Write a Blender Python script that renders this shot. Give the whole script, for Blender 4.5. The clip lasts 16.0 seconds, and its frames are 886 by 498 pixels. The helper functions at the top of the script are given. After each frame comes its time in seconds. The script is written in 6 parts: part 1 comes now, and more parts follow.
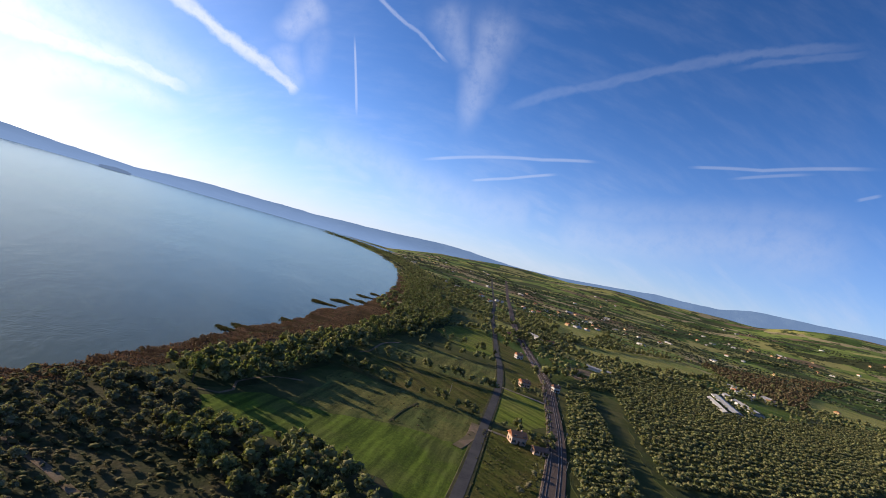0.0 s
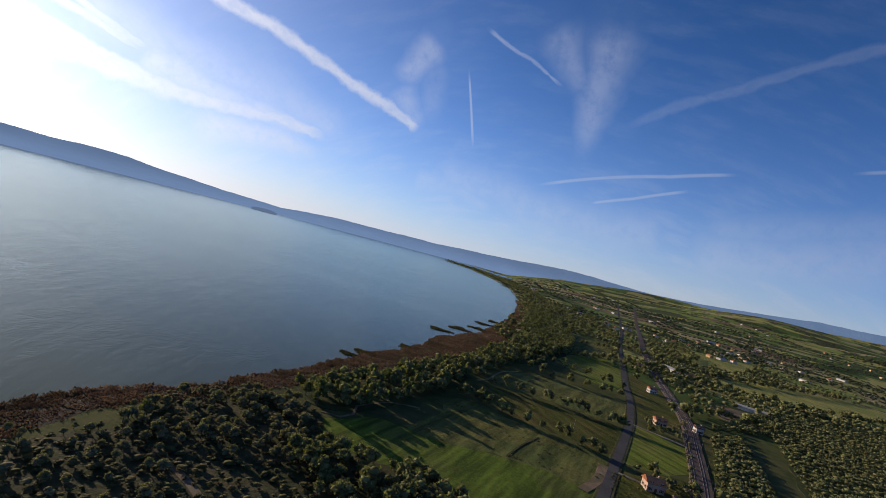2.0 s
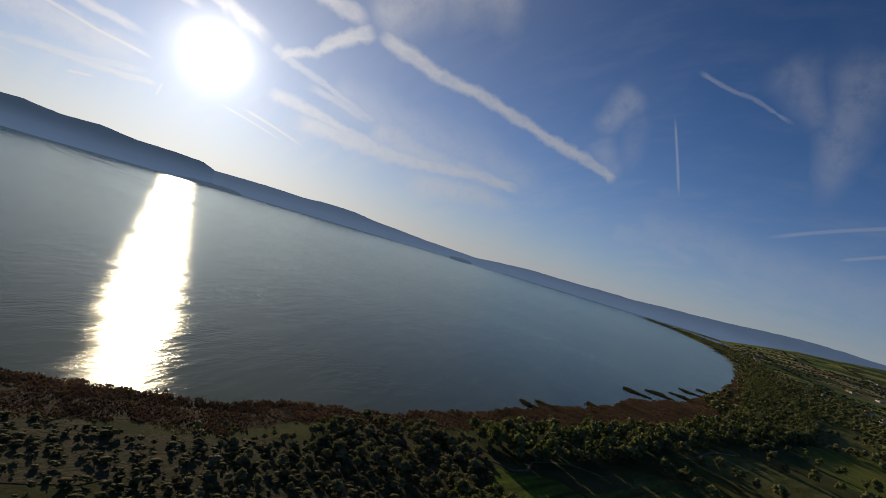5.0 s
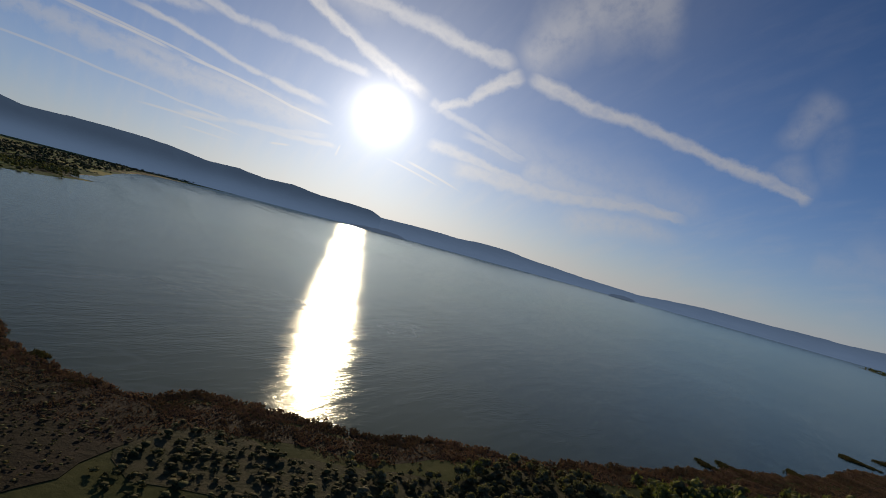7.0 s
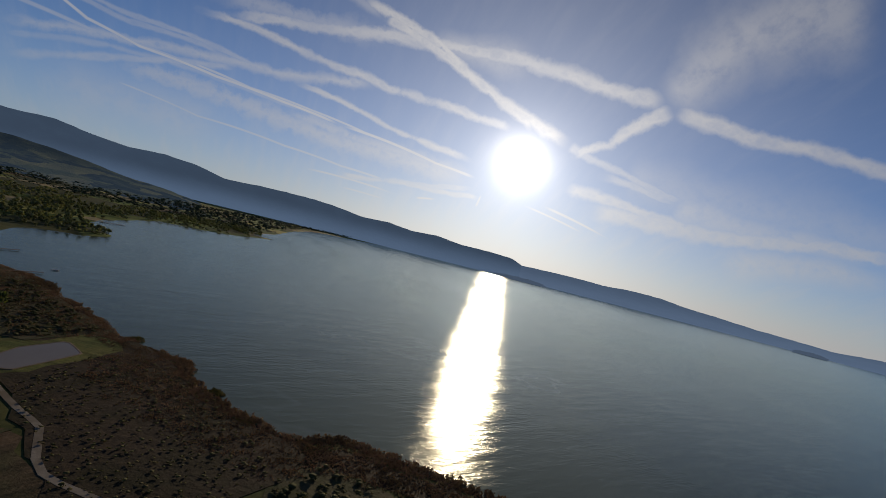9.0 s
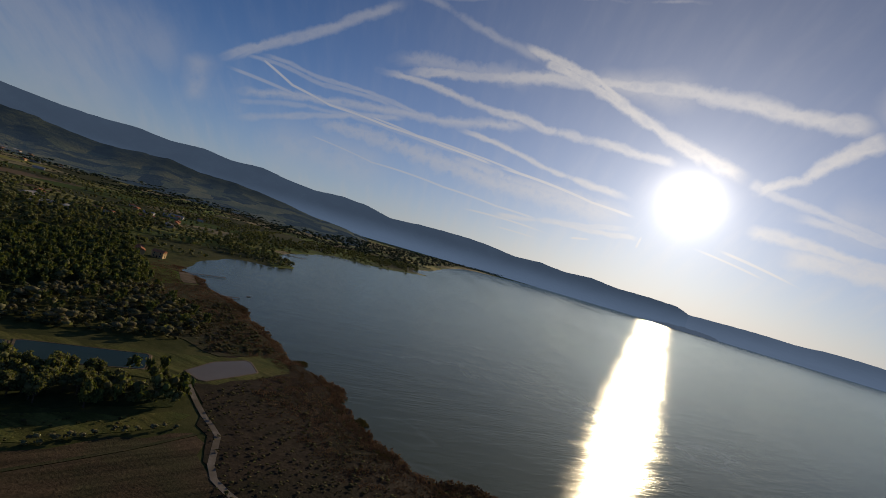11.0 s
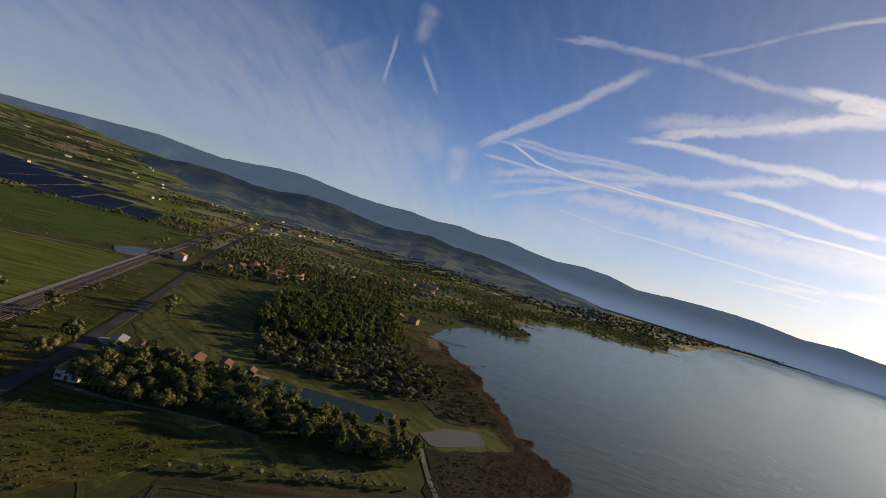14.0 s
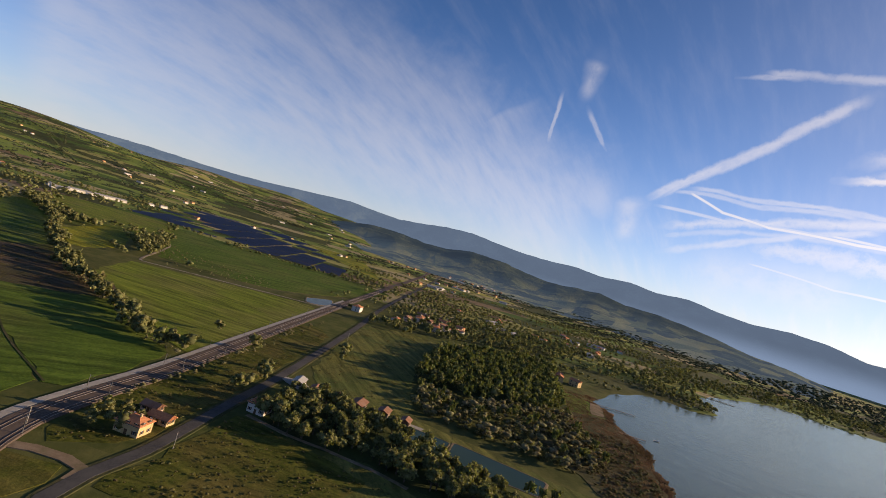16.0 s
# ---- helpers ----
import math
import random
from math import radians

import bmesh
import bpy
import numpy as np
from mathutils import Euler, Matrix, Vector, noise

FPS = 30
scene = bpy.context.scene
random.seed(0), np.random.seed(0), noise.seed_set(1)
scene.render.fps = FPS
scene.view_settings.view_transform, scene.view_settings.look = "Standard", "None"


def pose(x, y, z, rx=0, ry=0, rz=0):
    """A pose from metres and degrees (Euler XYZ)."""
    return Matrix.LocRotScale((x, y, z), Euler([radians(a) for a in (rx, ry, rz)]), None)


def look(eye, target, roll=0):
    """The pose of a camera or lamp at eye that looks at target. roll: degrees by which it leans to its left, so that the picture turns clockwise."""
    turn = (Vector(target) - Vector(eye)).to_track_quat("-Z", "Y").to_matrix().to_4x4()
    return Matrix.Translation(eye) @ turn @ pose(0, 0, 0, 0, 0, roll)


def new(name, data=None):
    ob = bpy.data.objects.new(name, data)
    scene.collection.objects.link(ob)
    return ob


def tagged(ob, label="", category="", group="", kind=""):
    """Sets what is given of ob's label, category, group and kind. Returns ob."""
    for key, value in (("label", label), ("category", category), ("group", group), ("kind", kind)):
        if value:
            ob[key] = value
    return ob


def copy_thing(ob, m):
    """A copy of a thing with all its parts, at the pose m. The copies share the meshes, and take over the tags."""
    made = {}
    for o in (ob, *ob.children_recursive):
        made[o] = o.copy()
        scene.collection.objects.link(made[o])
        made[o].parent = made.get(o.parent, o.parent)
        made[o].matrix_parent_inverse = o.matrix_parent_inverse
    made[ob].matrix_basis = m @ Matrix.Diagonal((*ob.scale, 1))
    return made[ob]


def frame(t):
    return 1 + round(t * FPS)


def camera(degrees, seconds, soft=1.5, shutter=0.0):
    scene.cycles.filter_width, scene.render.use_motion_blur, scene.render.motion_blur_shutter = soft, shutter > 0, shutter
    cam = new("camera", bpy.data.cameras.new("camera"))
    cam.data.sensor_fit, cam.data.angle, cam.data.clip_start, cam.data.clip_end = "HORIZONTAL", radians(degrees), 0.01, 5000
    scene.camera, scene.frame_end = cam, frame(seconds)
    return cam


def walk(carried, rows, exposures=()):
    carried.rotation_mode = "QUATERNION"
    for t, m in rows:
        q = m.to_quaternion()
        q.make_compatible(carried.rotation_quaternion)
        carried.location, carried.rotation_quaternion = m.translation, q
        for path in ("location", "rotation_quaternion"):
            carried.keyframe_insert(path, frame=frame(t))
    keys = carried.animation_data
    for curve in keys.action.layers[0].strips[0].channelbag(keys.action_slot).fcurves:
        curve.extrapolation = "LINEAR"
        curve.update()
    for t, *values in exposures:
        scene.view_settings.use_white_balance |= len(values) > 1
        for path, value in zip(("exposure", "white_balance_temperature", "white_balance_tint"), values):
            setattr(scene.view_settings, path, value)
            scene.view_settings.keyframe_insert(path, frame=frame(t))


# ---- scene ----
cam = camera(84.31, 16.0, soft=0.9)
# seconds, eye (x, y, z), heading to the left of +y, pitch up, roll
PATH = [
    (0.0, -0.35, -0.30, 89.09, -0.00, 0.54, 16.36),
    (0.5, 0.24, 1.64, 89.00, 3.30, 0.44, 16.72),
    (1.0, 0.75, 3.61, 88.93, 6.78, 0.20, 16.36),
    (1.5, 1.21, 5.70, 88.82, 10.48, -0.01, 15.71),
    (2.0, 1.69, 7.90, 88.61, 14.15, -0.16, 14.88),
    (2.5, 2.14, 10.17, 88.24, 17.68, -0.17, 14.12),
    (3.0, 2.44, 12.38, 87.66, 21.25, -0.03, 13.62),
    (5.5, 2.37, 22.74, 83.90, 41.59, -0.71, 17.09),
    (6.0, 2.32, 24.68, 83.78, 46.26, -0.91, 16.73),
    (6.5, 2.21, 26.46, 84.02, 50.92, -1.04, 16.07),
    (7.0, 1.96, 28.01, 84.27, 55.54, -1.04, 15.07),
    (7.5, 1.40, 29.32, 84.50, 60.07, -0.71, 14.45),
    (8.0, 0.60, 30.49, 84.79, 64.31, -0.37, 14.02),
    (8.5, -0.32, 31.55, 85.24, 68.40, -0.00, 13.84),
    (9.0, -1.18, 32.54, 85.92, 72.75, 0.24, 14.06),
    (11.5, -4.64, 37.31, 90.38, 95.64, -0.19, 16.28),
    (12.0, -5.32, 38.31, 91.28, 100.46, -0.35, 16.16),
    (12.5, -5.99, 39.31, 92.17, 105.32, -0.35, 16.27),
    (13.0, -6.71, 40.27, 93.02, 110.03, -0.33, 16.20),
    (13.5, -7.56, 41.21, 93.83, 114.91, -0.22, 16.39),
    (14.0, -8.64, 42.19, 94.59, 119.80, -0.05, 16.68),
    (14.5, -9.91, 43.23, 95.24, 124.76, 0.13, 16.90),
    (15.0, -11.29, 44.24, 95.73, 129.80, 0.32, 16.97),
    (15.5, -12.86, 45.16, 96.07, 134.85, 0.48, 17.11),
    (16.0, -14.49, 46.02, 96.32, 139.95, 0.65, 16.96),
]


def aimed(x, y, z, yaw, pitch, roll):
    a, b = radians(yaw), radians(pitch)
    way = Vector((-math.sin(a) * math.cos(b), math.cos(a) * math.cos(b), math.sin(b)))
    return look((x, y, z), Vector((x, y, z)) + 100 * way, roll)


EXPOSURES = [(0.0, 0.82, 6000, 16), (1.5, 0.46, 6000, 16), (3.0, 0.02, 6100, 15), (5.5, -0.60, 6400, 12), (9.0, -0.62, 6450, 12), (12.0, -0.53, 6850, 14),
             (13.0, -0.28, 7000, 15), (14.5, 0.28, 6950, 17), (16.0, 0.76, 7350, 18)]
walk(cam, [(row[0], aimed(*row[1:])) for row in PATH], EXPOSURES)

# ---- sky, sun ----
SUN_TURN, SUN_HEIGHT = 66.3, 12.0  # degrees to the left of +y, degrees above the horizon
SUN_WAY = Vector((-math.sin(radians(SUN_TURN)) * math.cos(radians(SUN_HEIGHT)),
                  math.cos(radians(SUN_TURN)) * math.cos(radians(SUN_HEIGHT)), math.sin(radians(SUN_HEIGHT))))

lamp = bpy.data.lights.new("sun", "SUN")
lamp.energy, lamp.angle, lamp.color = 5.0, radians(0.55), (1.0, 0.80, 0.54)
sun = new("sun", lamp)
sun.matrix_world = look((0, 0, 1000), Vector((0, 0, 1000)) - SUN_WAY)


class Net:
    """Short hand for wiring nodes."""

    def __init__(self, tree):
        self.tree, self.n, self.l = tree, tree.nodes, tree.links
        self.n.clear()
        self.done = []

    def add(self, kind, ins=(), **settings):
        node = self.n.new(kind)
        for key, value in settings.items():
            setattr(node, key, value)
        for key, value in dict(ins).items():
            if isinstance(value, bpy.types.NodeSocket):
                self.l.new(value, node.inputs[key])
            else:
                node.inputs[key].default_value = value
        return node

    def math(self, op, a, b=0.0, c=0.0, clamp=False):
        node = self.add("ShaderNodeMath", {0: a, 1: b, 2: c}, operation=op)
        node.use_clamp = clamp
        return node.outputs[0]

    def vec(self, op, a, b=(0, 0, 0), out=0):
        return self.add("ShaderNodeVectorMath", {0: a, 1: b}, operation=op).outputs[out]

    def noise(self, vector, scale, detail=4.0, rough=0.55, dims="3D"):
        return self.add("ShaderNodeTexNoise", {"Vector": vector, "Scale": scale, "Detail": detail, "Roughness": rough},
                        noise_dimensions=dims).outputs[0]

    def span(self, value, a, b, c=0.0, d=1.0, kind="SMOOTHSTEP"):
        return self.add("ShaderNodeMapRange", {0: value, 1: a, 2: b, 3: c, 4: d}, interpolation_type=kind).outputs[0]

    def mix(self, f, a, b, kind="MIX"):
        node = self.add("ShaderNodeMix", {0: f, 6: a, 7: b}, data_type="RGBA", blend_type=kind)
        return node.outputs[2]


# Contrails and streaks of cirrus: points on the sky seen from below (zenith in the middle, horizon at distance 1),
# half width at the start and end, density, and how ragged the streak is.
TRAILS = []


def trail(points, wide_a, wide_b, dense, ragged):
    TRAILS.append((points, wide_a, wide_b, dense, ragged))


trail([(-0.719, -0.145), (-0.688, 0.034), (-0.668, 0.108), (-0.587, 0.34), (-0.547, 0.423)], 0.0089, 0.0161, 0.8, 0.7)
trail([(-0.545, 0.434), (-0.505, 0.519), (-0.383, 0.658), (-0.317, 0.726), (-0.282, 0.755)], 0.0152, 0.0084, 0.85, 0.5)
trail([(-0.681, 0.384), (-0.636, 0.411), (-0.597, 0.416), (-0.544, 0.432)], 0.0093, 0.0152, 0.9, 0.6)
trail([(-0.547, 0.423), (-0.435, 0.421), (-0.337, 0.47)], 0.0365, 0.0825, 0.56, 0.9)
trail([(-0.652, 0.015), (-0.657, 0.129), (-0.675, 0.183), (-0.686, 0.239), (-0.674, 0.368)], 0.0073, 0.0122, 0.92, 0.6)
trail([(-0.674, 0.368), (-0.668, 0.41), (-0.645, 0.483), (-0.616, 0.549)], 0.0102, 0.0064, 0.6, 0.5)
trail([(-0.73, 0.409), (-0.687, 0.493), (-0.617, 0.613)], 0.0131, 0.0112, 0.8, 0.7)
trail([(-0.639, 0.54), (-0.569, 0.629), (-0.453, 0.74)], 0.0385, 0.0253, 0.56, 0.8)
trail([(-0.678, 0.439), (-0.618, 0.554)], 0.0095, 0.0075, 0.6, 0.6)
trail([(-0.732, 0.464), (-0.63, 0.6), (-0.532, 0.676), (-0.427, 0.748)], 0.0202, 0.0134, 0.8, 0.7)
trail([(-0.655, 0.462), (-0.6, 0.554), (-0.49, 0.672), (-0.395, 0.744)], 0.0608, 0.0439, 0.31, 0.9)
trail([(-0.637, 0.65), (-0.435, 0.777)], 0.0413, 0.0184, 0.62, 0.8)
trail([(-0.776, 0.399), (-0.74, 0.519)], 0.0036, 0.0023, 0.95, 0.2)
trail([(-0.795, 0.376), (-0.763, 0.487)], 0.0025, 0.0024, 0.88, 0.2)
trail([(-0.902, 0.056), (-0.883, 0.156), (-0.855, 0.258), (-0.835, 0.306)], 0.0058, 0.0058, 0.75, 0.5)
trail([(-0.913, -0.007), (-0.901, 0.165)], 0.0026, 0.0024, 0.75, 0.2)
trail([(-0.89, 0.2), (-0.875, 0.234)], 0.003, 0.0024, 0.88, 0.2)
trail([(-0.849, 0.305), (-0.825, 0.301)], 0.0029, 0.0023, 0.75, 0.2)
trail([(-0.703, -0.343), (-0.744, -0.303), (-0.773, -0.249), (-0.8, -0.154), (-0.816, -0.059), (-0.825, 0.034)], 0.0026, 0.0033, 0.94, 0.2)
trail([(-0.825, 0.034), (-0.819, 0.204), (-0.806, 0.277)], 0.0033, 0.0038, 0.95, 0.3)
trail([(-0.785, -0.192), (-0.807, -0.107), (-0.817, -0.013), (-0.823, 0.078), (-0.82, 0.163)], 0.0024, 0.0027, 0.75, 0.2)
trail([(-0.713, -0.39), (-0.756, -0.304), (-0.798, -0.154)], 0.0037, 0.0032, 0.56, 0.3)
trail([(-0.751, -0.398), (-0.777, -0.174), (-0.777, -0.067), (-0.746, 0.073)], 0.0089, 0.0113, 0.7, 0.8)
trail([(-0.702, -0.342), (-0.737, -0.248), (-0.762, -0.158), (-0.777, -0.102), (-0.781, -0.049)], 0.0041, 0.0062, 0.5, 0.5)
trail([(-0.781, -0.049), (-0.797, 0.135), (-0.788, 0.258)], 0.0062, 0.0075, 0.85, 0.6)
trail([(-0.717, -0.178), (-0.741, -0), (-0.743, 0.088), (-0.726, 0.227), (-0.712, 0.28)], 0.007, 0.0101, 0.78, 0.5)
trail([(-0.7, -0.163), (-0.687, 0.065)], 0.0124, 0.0181, 0.55, 0.8)
trail([(-0.66, 0.116), (-0.623, 0.26)], 0.0223, 0.0329, 0.5, 0.9)
trail([(-0.58, -0.239), (-0.606, -0.168), (-0.65, -0.018), (-0.661, 0.055)], 0.0053, 0.0092, 0.42, 0.6)
trail([(-0.661, 0.055), (-0.663, 0.097), (-0.688, 0.25), (-0.686, 0.306)], 0.0092, 0.012, 0.92, 0.6)
trail([(-0.536, 0.198), (-0.59, 0.029), (-0.63, -0.134)], 0.003, 0.0045, 0.42, 0.4)
trail([(-0.63, -0.134), (-0.68, -0.287), (-0.705, -0.388)], 0.0081, 0.0074, 0.55, 0.5)
trail([(-0.819, -0.289), (-0.862, -0.178), (-0.884, -0.044), (-0.89, 0.056), (-0.885, 0.14)], 0.0022, 0.0029, 0.62, 0.2)
trail([(-0.799, -0.288), (-0.846, -0.053), (-0.851, 0.043), (-0.82, 0.286)], 0.016, 0.0271, 0.66, 0.8)
trail([(-0.832, -0.056), (-0.835, 0.082), (-0.813, 0.281)], 0.0139, 0.018, 0.63, 0.8)
trail([(-0.911, 0.043), (-0.872, 0.188), (-0.827, 0.29)], 0.0058, 0.0068, 0.6, 0.6)
trail([(-0.926, 0.064), (-0.917, 0.154)], 0.0024, 0.0024, 0.56, 0.2)
trail([(-0.765, -0.395), (-0.778, -0.28), (-0.809, -0.141), (-0.831, 0.053), (-0.813, 0.256)], 0.0055, 0.0067, 0.4, 0.6)
trail([(-0.791, -0.403), (-0.791, -0.214), (-0.786, -0.127)], 0.008, 0.0063, 0.56, 0.7)
trail([(-0.508, -0.456), (-0.573, -0.509)], 0.0047, 0.003, 0.55, 0.4)
trail([(-0.544, -0.436), (-0.625, -0.43)], 0.0047, 0.003, 0.42, 0.4)
trail([(-0.497, -0.4), (-0.537, -0.441)], 0.0232, 0.0106, 0.39, 0.9)
trail([(-0.629, -0.137), (-0.68, -0.294), (-0.703, -0.404)], 0.0109, 0.0085, 0.62, 0.5)
trail([(-0.573, -0.265), (-0.621, -0.137)], 0.0027, 0.0054, 0.4, 0.4)
trail([(-0.684, -0.416), (-0.765, -0.451)], 0.0371, 0.0257, 0.47, 0.9)
trail([(-0.478, -0.566), (-0.532, -0.578), (-0.615, -0.539), (-0.707, -0.431)], 0.0956, 0.0521, 0.36, 0.9)
trail([(0.077, -0.871), (-0.188, -0.831), (-0.35, -0.763), (-0.492, -0.687), (-0.749, -0.489)], 0.2178, 0.1296, 0.45, 0.9)
trail([(-0.052, -0.787), (-0.438, -0.623), (-0.517, -0.569)], 0.1168, 0.0818, 0.34, 0.9)
trail([(-0.824, -0.378), (-0.88, -0.126)], 0.0561, 0.0552, 0.39, 0.9)
trail([(-0.698, -0.37), (-0.744, -0.254), (-0.773, -0.133)], 0.0041, 0.0062, 0.45, 0.4)
trail([(-0.016, 0.599), (-0.019, 0.794)], 0.0475, 0.02, 0.34, 0.9)
trail([(-0.091, 0.615), (-0.025, 0.709)], 0.037, 0.0185, 0.27, 0.9)
trail([(-0.238, 0.631), (-0.309, 0.687)], 0.0329, 0.0226, 0.4, 0.9)
trail([(-0.309, 0.687), (-0.281, 0.757)], 0.0355, 0.017, 0.34, 0.9)
trail([(-0.243, 0.658), (-0.272, 0.75)], 0.0308, 0.0236, 0.18, 0.9)
trail([(-0.2, 0.67), (-0.193, 0.794)], 0.0021, 0.003, 0.45, 0.2)
trail([(-0.171, 0.62), (-0.131, 0.651), (-0.06, 0.694)], 0.0045, 0.0029, 0.36, 0.4)
trail([(0.358, 0.48), (0.161, 0.636), (0.02, 0.736)], 0.007, 0.0099, 0.14, 0.6)
trail([(0.365, 0.486), (0.258, 0.575)], 0.0061, 0.0054, 0.12, 0.6)
trail([(-0.084, 0.841), (0.112, 0.781), (0.192, 0.748)], 0.0038, 0.0036, 0.36, 0.3)
trail([(0.01, 0.854), (0.073, 0.829), (0.147, 0.791)], 0.0033, 0.0032, 0.38, 0.3)
trail([(0.302, 0.691), (0.375, 0.642), (0.46, 0.563)], 0.003, 0.0034, 0.32, 0.3)
trail([(0.352, 0.675), (0.423, 0.607)], 0.003, 0.003, 0.24, 0.3)
trail([(0.473, 0.603), (0.485, 0.58)], 0.003, 0.003, 0.27, 0.3)
trail([(-0.299, 0.83), (-0.229, 0.849), (-0.152, 0.894)], 0.0256, 0.0188, 0.26, 0.9)
trail([(-0.276, 0.82), (-0.055, 0.882), (0.055, 0.892), (0.145, 0.872)], 0.0467, 0.0513, 0.27, 0.9)
trail([(-0.13, 0.866), (-0.082, 0.903), (-0.023, 0.927)], 0.0291, 0.0267, 0.24, 0.9)
trail([(0.187, 0.891), (0.328, 0.814), (0.553, 0.634)], 0.0489, 0.0598, 0.31, 0.9)
trail([(0.184, 0.842), (0.323, 0.767), (0.524, 0.613)], 0.0286, 0.0408, 0.2, 0.9)

world = bpy.data.worlds.new("sky")
scene.world = world
world.use_nodes = True
w = Net(world.node_tree)
way = w.add("ShaderNodeTexCoord").outputs["Generated"]
air = w.add("ShaderNodeTexSky", sky_type="NISHITA", sun_disc=False, sun_elevation=radians(SUN_HEIGHT),
            sun_rotation=radians(360 - SUN_TURN), altitude=250.0, air_density=0.85, dust_density=0.25, ozone_density=6.5).outputs[0]
split = w.add("ShaderNodeSeparateXYZ", {0: way})
sx, sy, sz = split.outputs
up = w.math("MAXIMUM", sz, 0.0)
low = w.math("ADD", up, 1.0)
flat = w.add("ShaderNodeCombineXYZ", {0: w.math("DIVIDE", sx, low), 1: w.math("DIVIDE", sy, low)}).outputs[0]
wobble = w.noise(flat, 9.0, 5.0, 0.62, "2D")
fray = w.noise(flat, 42.0, 4.0, 0.65, "2D")
strands = w.noise(w.vec("MULTIPLY", flat, (7.0, 26.0, 1.0)), 1.6, 5.0, 0.6, "2D")
shift = w.vec("SCALE", w.vec("SUBTRACT", w.add("ShaderNodeTexNoise", {"Vector": flat, "Scale": 6.0, "Detail": 3.0},
              noise_dimensions="2D").outputs[1], (0.5, 0.5, 0.5)))
w.n[-1].inputs["Scale"].default_value = 0.020
bent = w.vec("ADD", flat, shift)
EDGE = w.math("SUBTRACT", fray, 0.5)
WAVES = {r: w.math("MULTIPLY_ADD", wobble, 1.6 * r, 1.0 - 0.7 * r) for r in (0.2, 0.5, 0.9)}
GRAINS = {(r, thin): w.span(fray if thin else strands, 0.37 - 0.35 * r, 0.72, 1.0 - 0.75 * r, 1.0) for r in (0.2, 0.5, 0.9) for thin in (True, False)}


def streak_group():
    """One straight piece of a streak, laid over what is there already."""
    tree = bpy.data.node_groups.new("streak", "ShaderNodeTree")
    for name, kind in (("Base", "Vector"), ("Cover", "Float"), ("Wave", "Float"), ("Grain", "Float"), ("Edge", "Float"), ("Start", "Vector"), ("Run", "Vector"),
                       ("Size", "Float"), ("Wide", "Float"), ("Widen", "Float"), ("Dense", "Float"), ("Fray", "Float"), ("Fade In", "Float"), ("Fade Out", "Float"), ("Crisp", "Float")):
        tree.interface.new_socket(name, in_out="INPUT", socket_type="NodeSocket" + kind)
    tree.interface.new_socket("Cover", in_out="OUTPUT", socket_type="NodeSocketFloat")
    g = Net(tree)
    i = g.add("NodeGroupInput").outputs
    base = g.vec("ADD", i["Base"], g.math("MULTIPLY", i["Cover"], 1e-7))  # one piece after the other: few values are held at a time
    off = g.vec("SUBTRACT", base, i["Start"])
    along = g.math("DIVIDE", g.vec("DOT_PRODUCT", off, i["Run"], 1), i["Size"], clamp=True)
    foot = g.vec("SCALE", i["Run"])
    g.l.new(along, g.n[-1].inputs["Scale"])
    far = g.math("MULTIPLY_ADD", i["Edge"], i["Fray"], g.vec("DISTANCE", off, foot, 1))
    wide = g.math("MULTIPLY", g.math("MULTIPLY_ADD", along, i["Widen"], i["Wide"]), i["Wave"])
    near = g.math("SUBTRACT", 1.0, g.math("DIVIDE", far, wide), clamp=True)
    near = g.math("SMOOTH_MIN", g.math("MULTIPLY", g.math("POWER", near, 1.35), i["Crisp"]), 1.0, 0.35)
    one = g.math("MULTIPLY", g.math("MULTIPLY", near, i["Grain"]), i["Dense"])
    one = g.math("MULTIPLY", one, g.span(along, 0.0, 0.22, i["Fade In"], 1.0))
    one = g.math("MULTIPLY", one, g.span(along, 0.70, 1.0, 1.0, i["Fade Out"]))
    g.l.new(g.math("MAXIMUM", one, i["Cover"]), g.add("NodeGroupOutput").inputs[0])
    return tree


STREAK = streak_group()
cover = 0.0
for line, wide_a, wide_b, dense, ragged in TRAILS:
    steps, kind = len(line) - 1, 0.2 if ragged < 0.35 else 0.5 if ragged < 0.75 else 0.9
    for i in range(steps):
        (ax, ay), (bx, by) = line[i], line[i + 1]
        wa, wb = (wide_a + (wide_b - wide_a) * j / steps for j in (i, i + 1))
        rough = (wide_a + wide_b) * (0.1 if kind < 0.3 else 0.6 if kind < 0.7 else 0.9 if wide_a < 0.02 else 0.12)
        cover = w.add("ShaderNodeGroup", {}, node_tree=STREAK)
        links = {"Base": bent if ragged > 0.3 else flat, "Wave": WAVES[kind], "Grain": GRAINS[kind, wide_a < 0.075], "Edge": EDGE}
        if len(w.done):
            links["Cover"] = w.done[-1]
        for key, value in links.items():
            w.l.new(value, cover.inputs[key])
        for key, value in {"Start": (ax, ay, 0), "Run": (bx - ax, by - ay, 0), "Size": (bx - ax) ** 2 + (by - ay) ** 2, "Wide": wa, "Widen": wb - wa, "Dense": 0.78 * dense,
                           "Fray": rough, "Fade In": 0.12 if i == 0 else 1.0, "Fade Out": 0.08 if i == steps - 1 else 1.0, "Crisp": 1.35 if ragged > 0.75 else 1.9}.items():
            cover.inputs[key].default_value = value
        w.done.append(cover.outputs[0])
cover = w.done[-1]
near_sun = w.math("MAXIMUM", w.vec("DOT_PRODUCT", way, tuple(SUN_WAY), 1), 0.0)
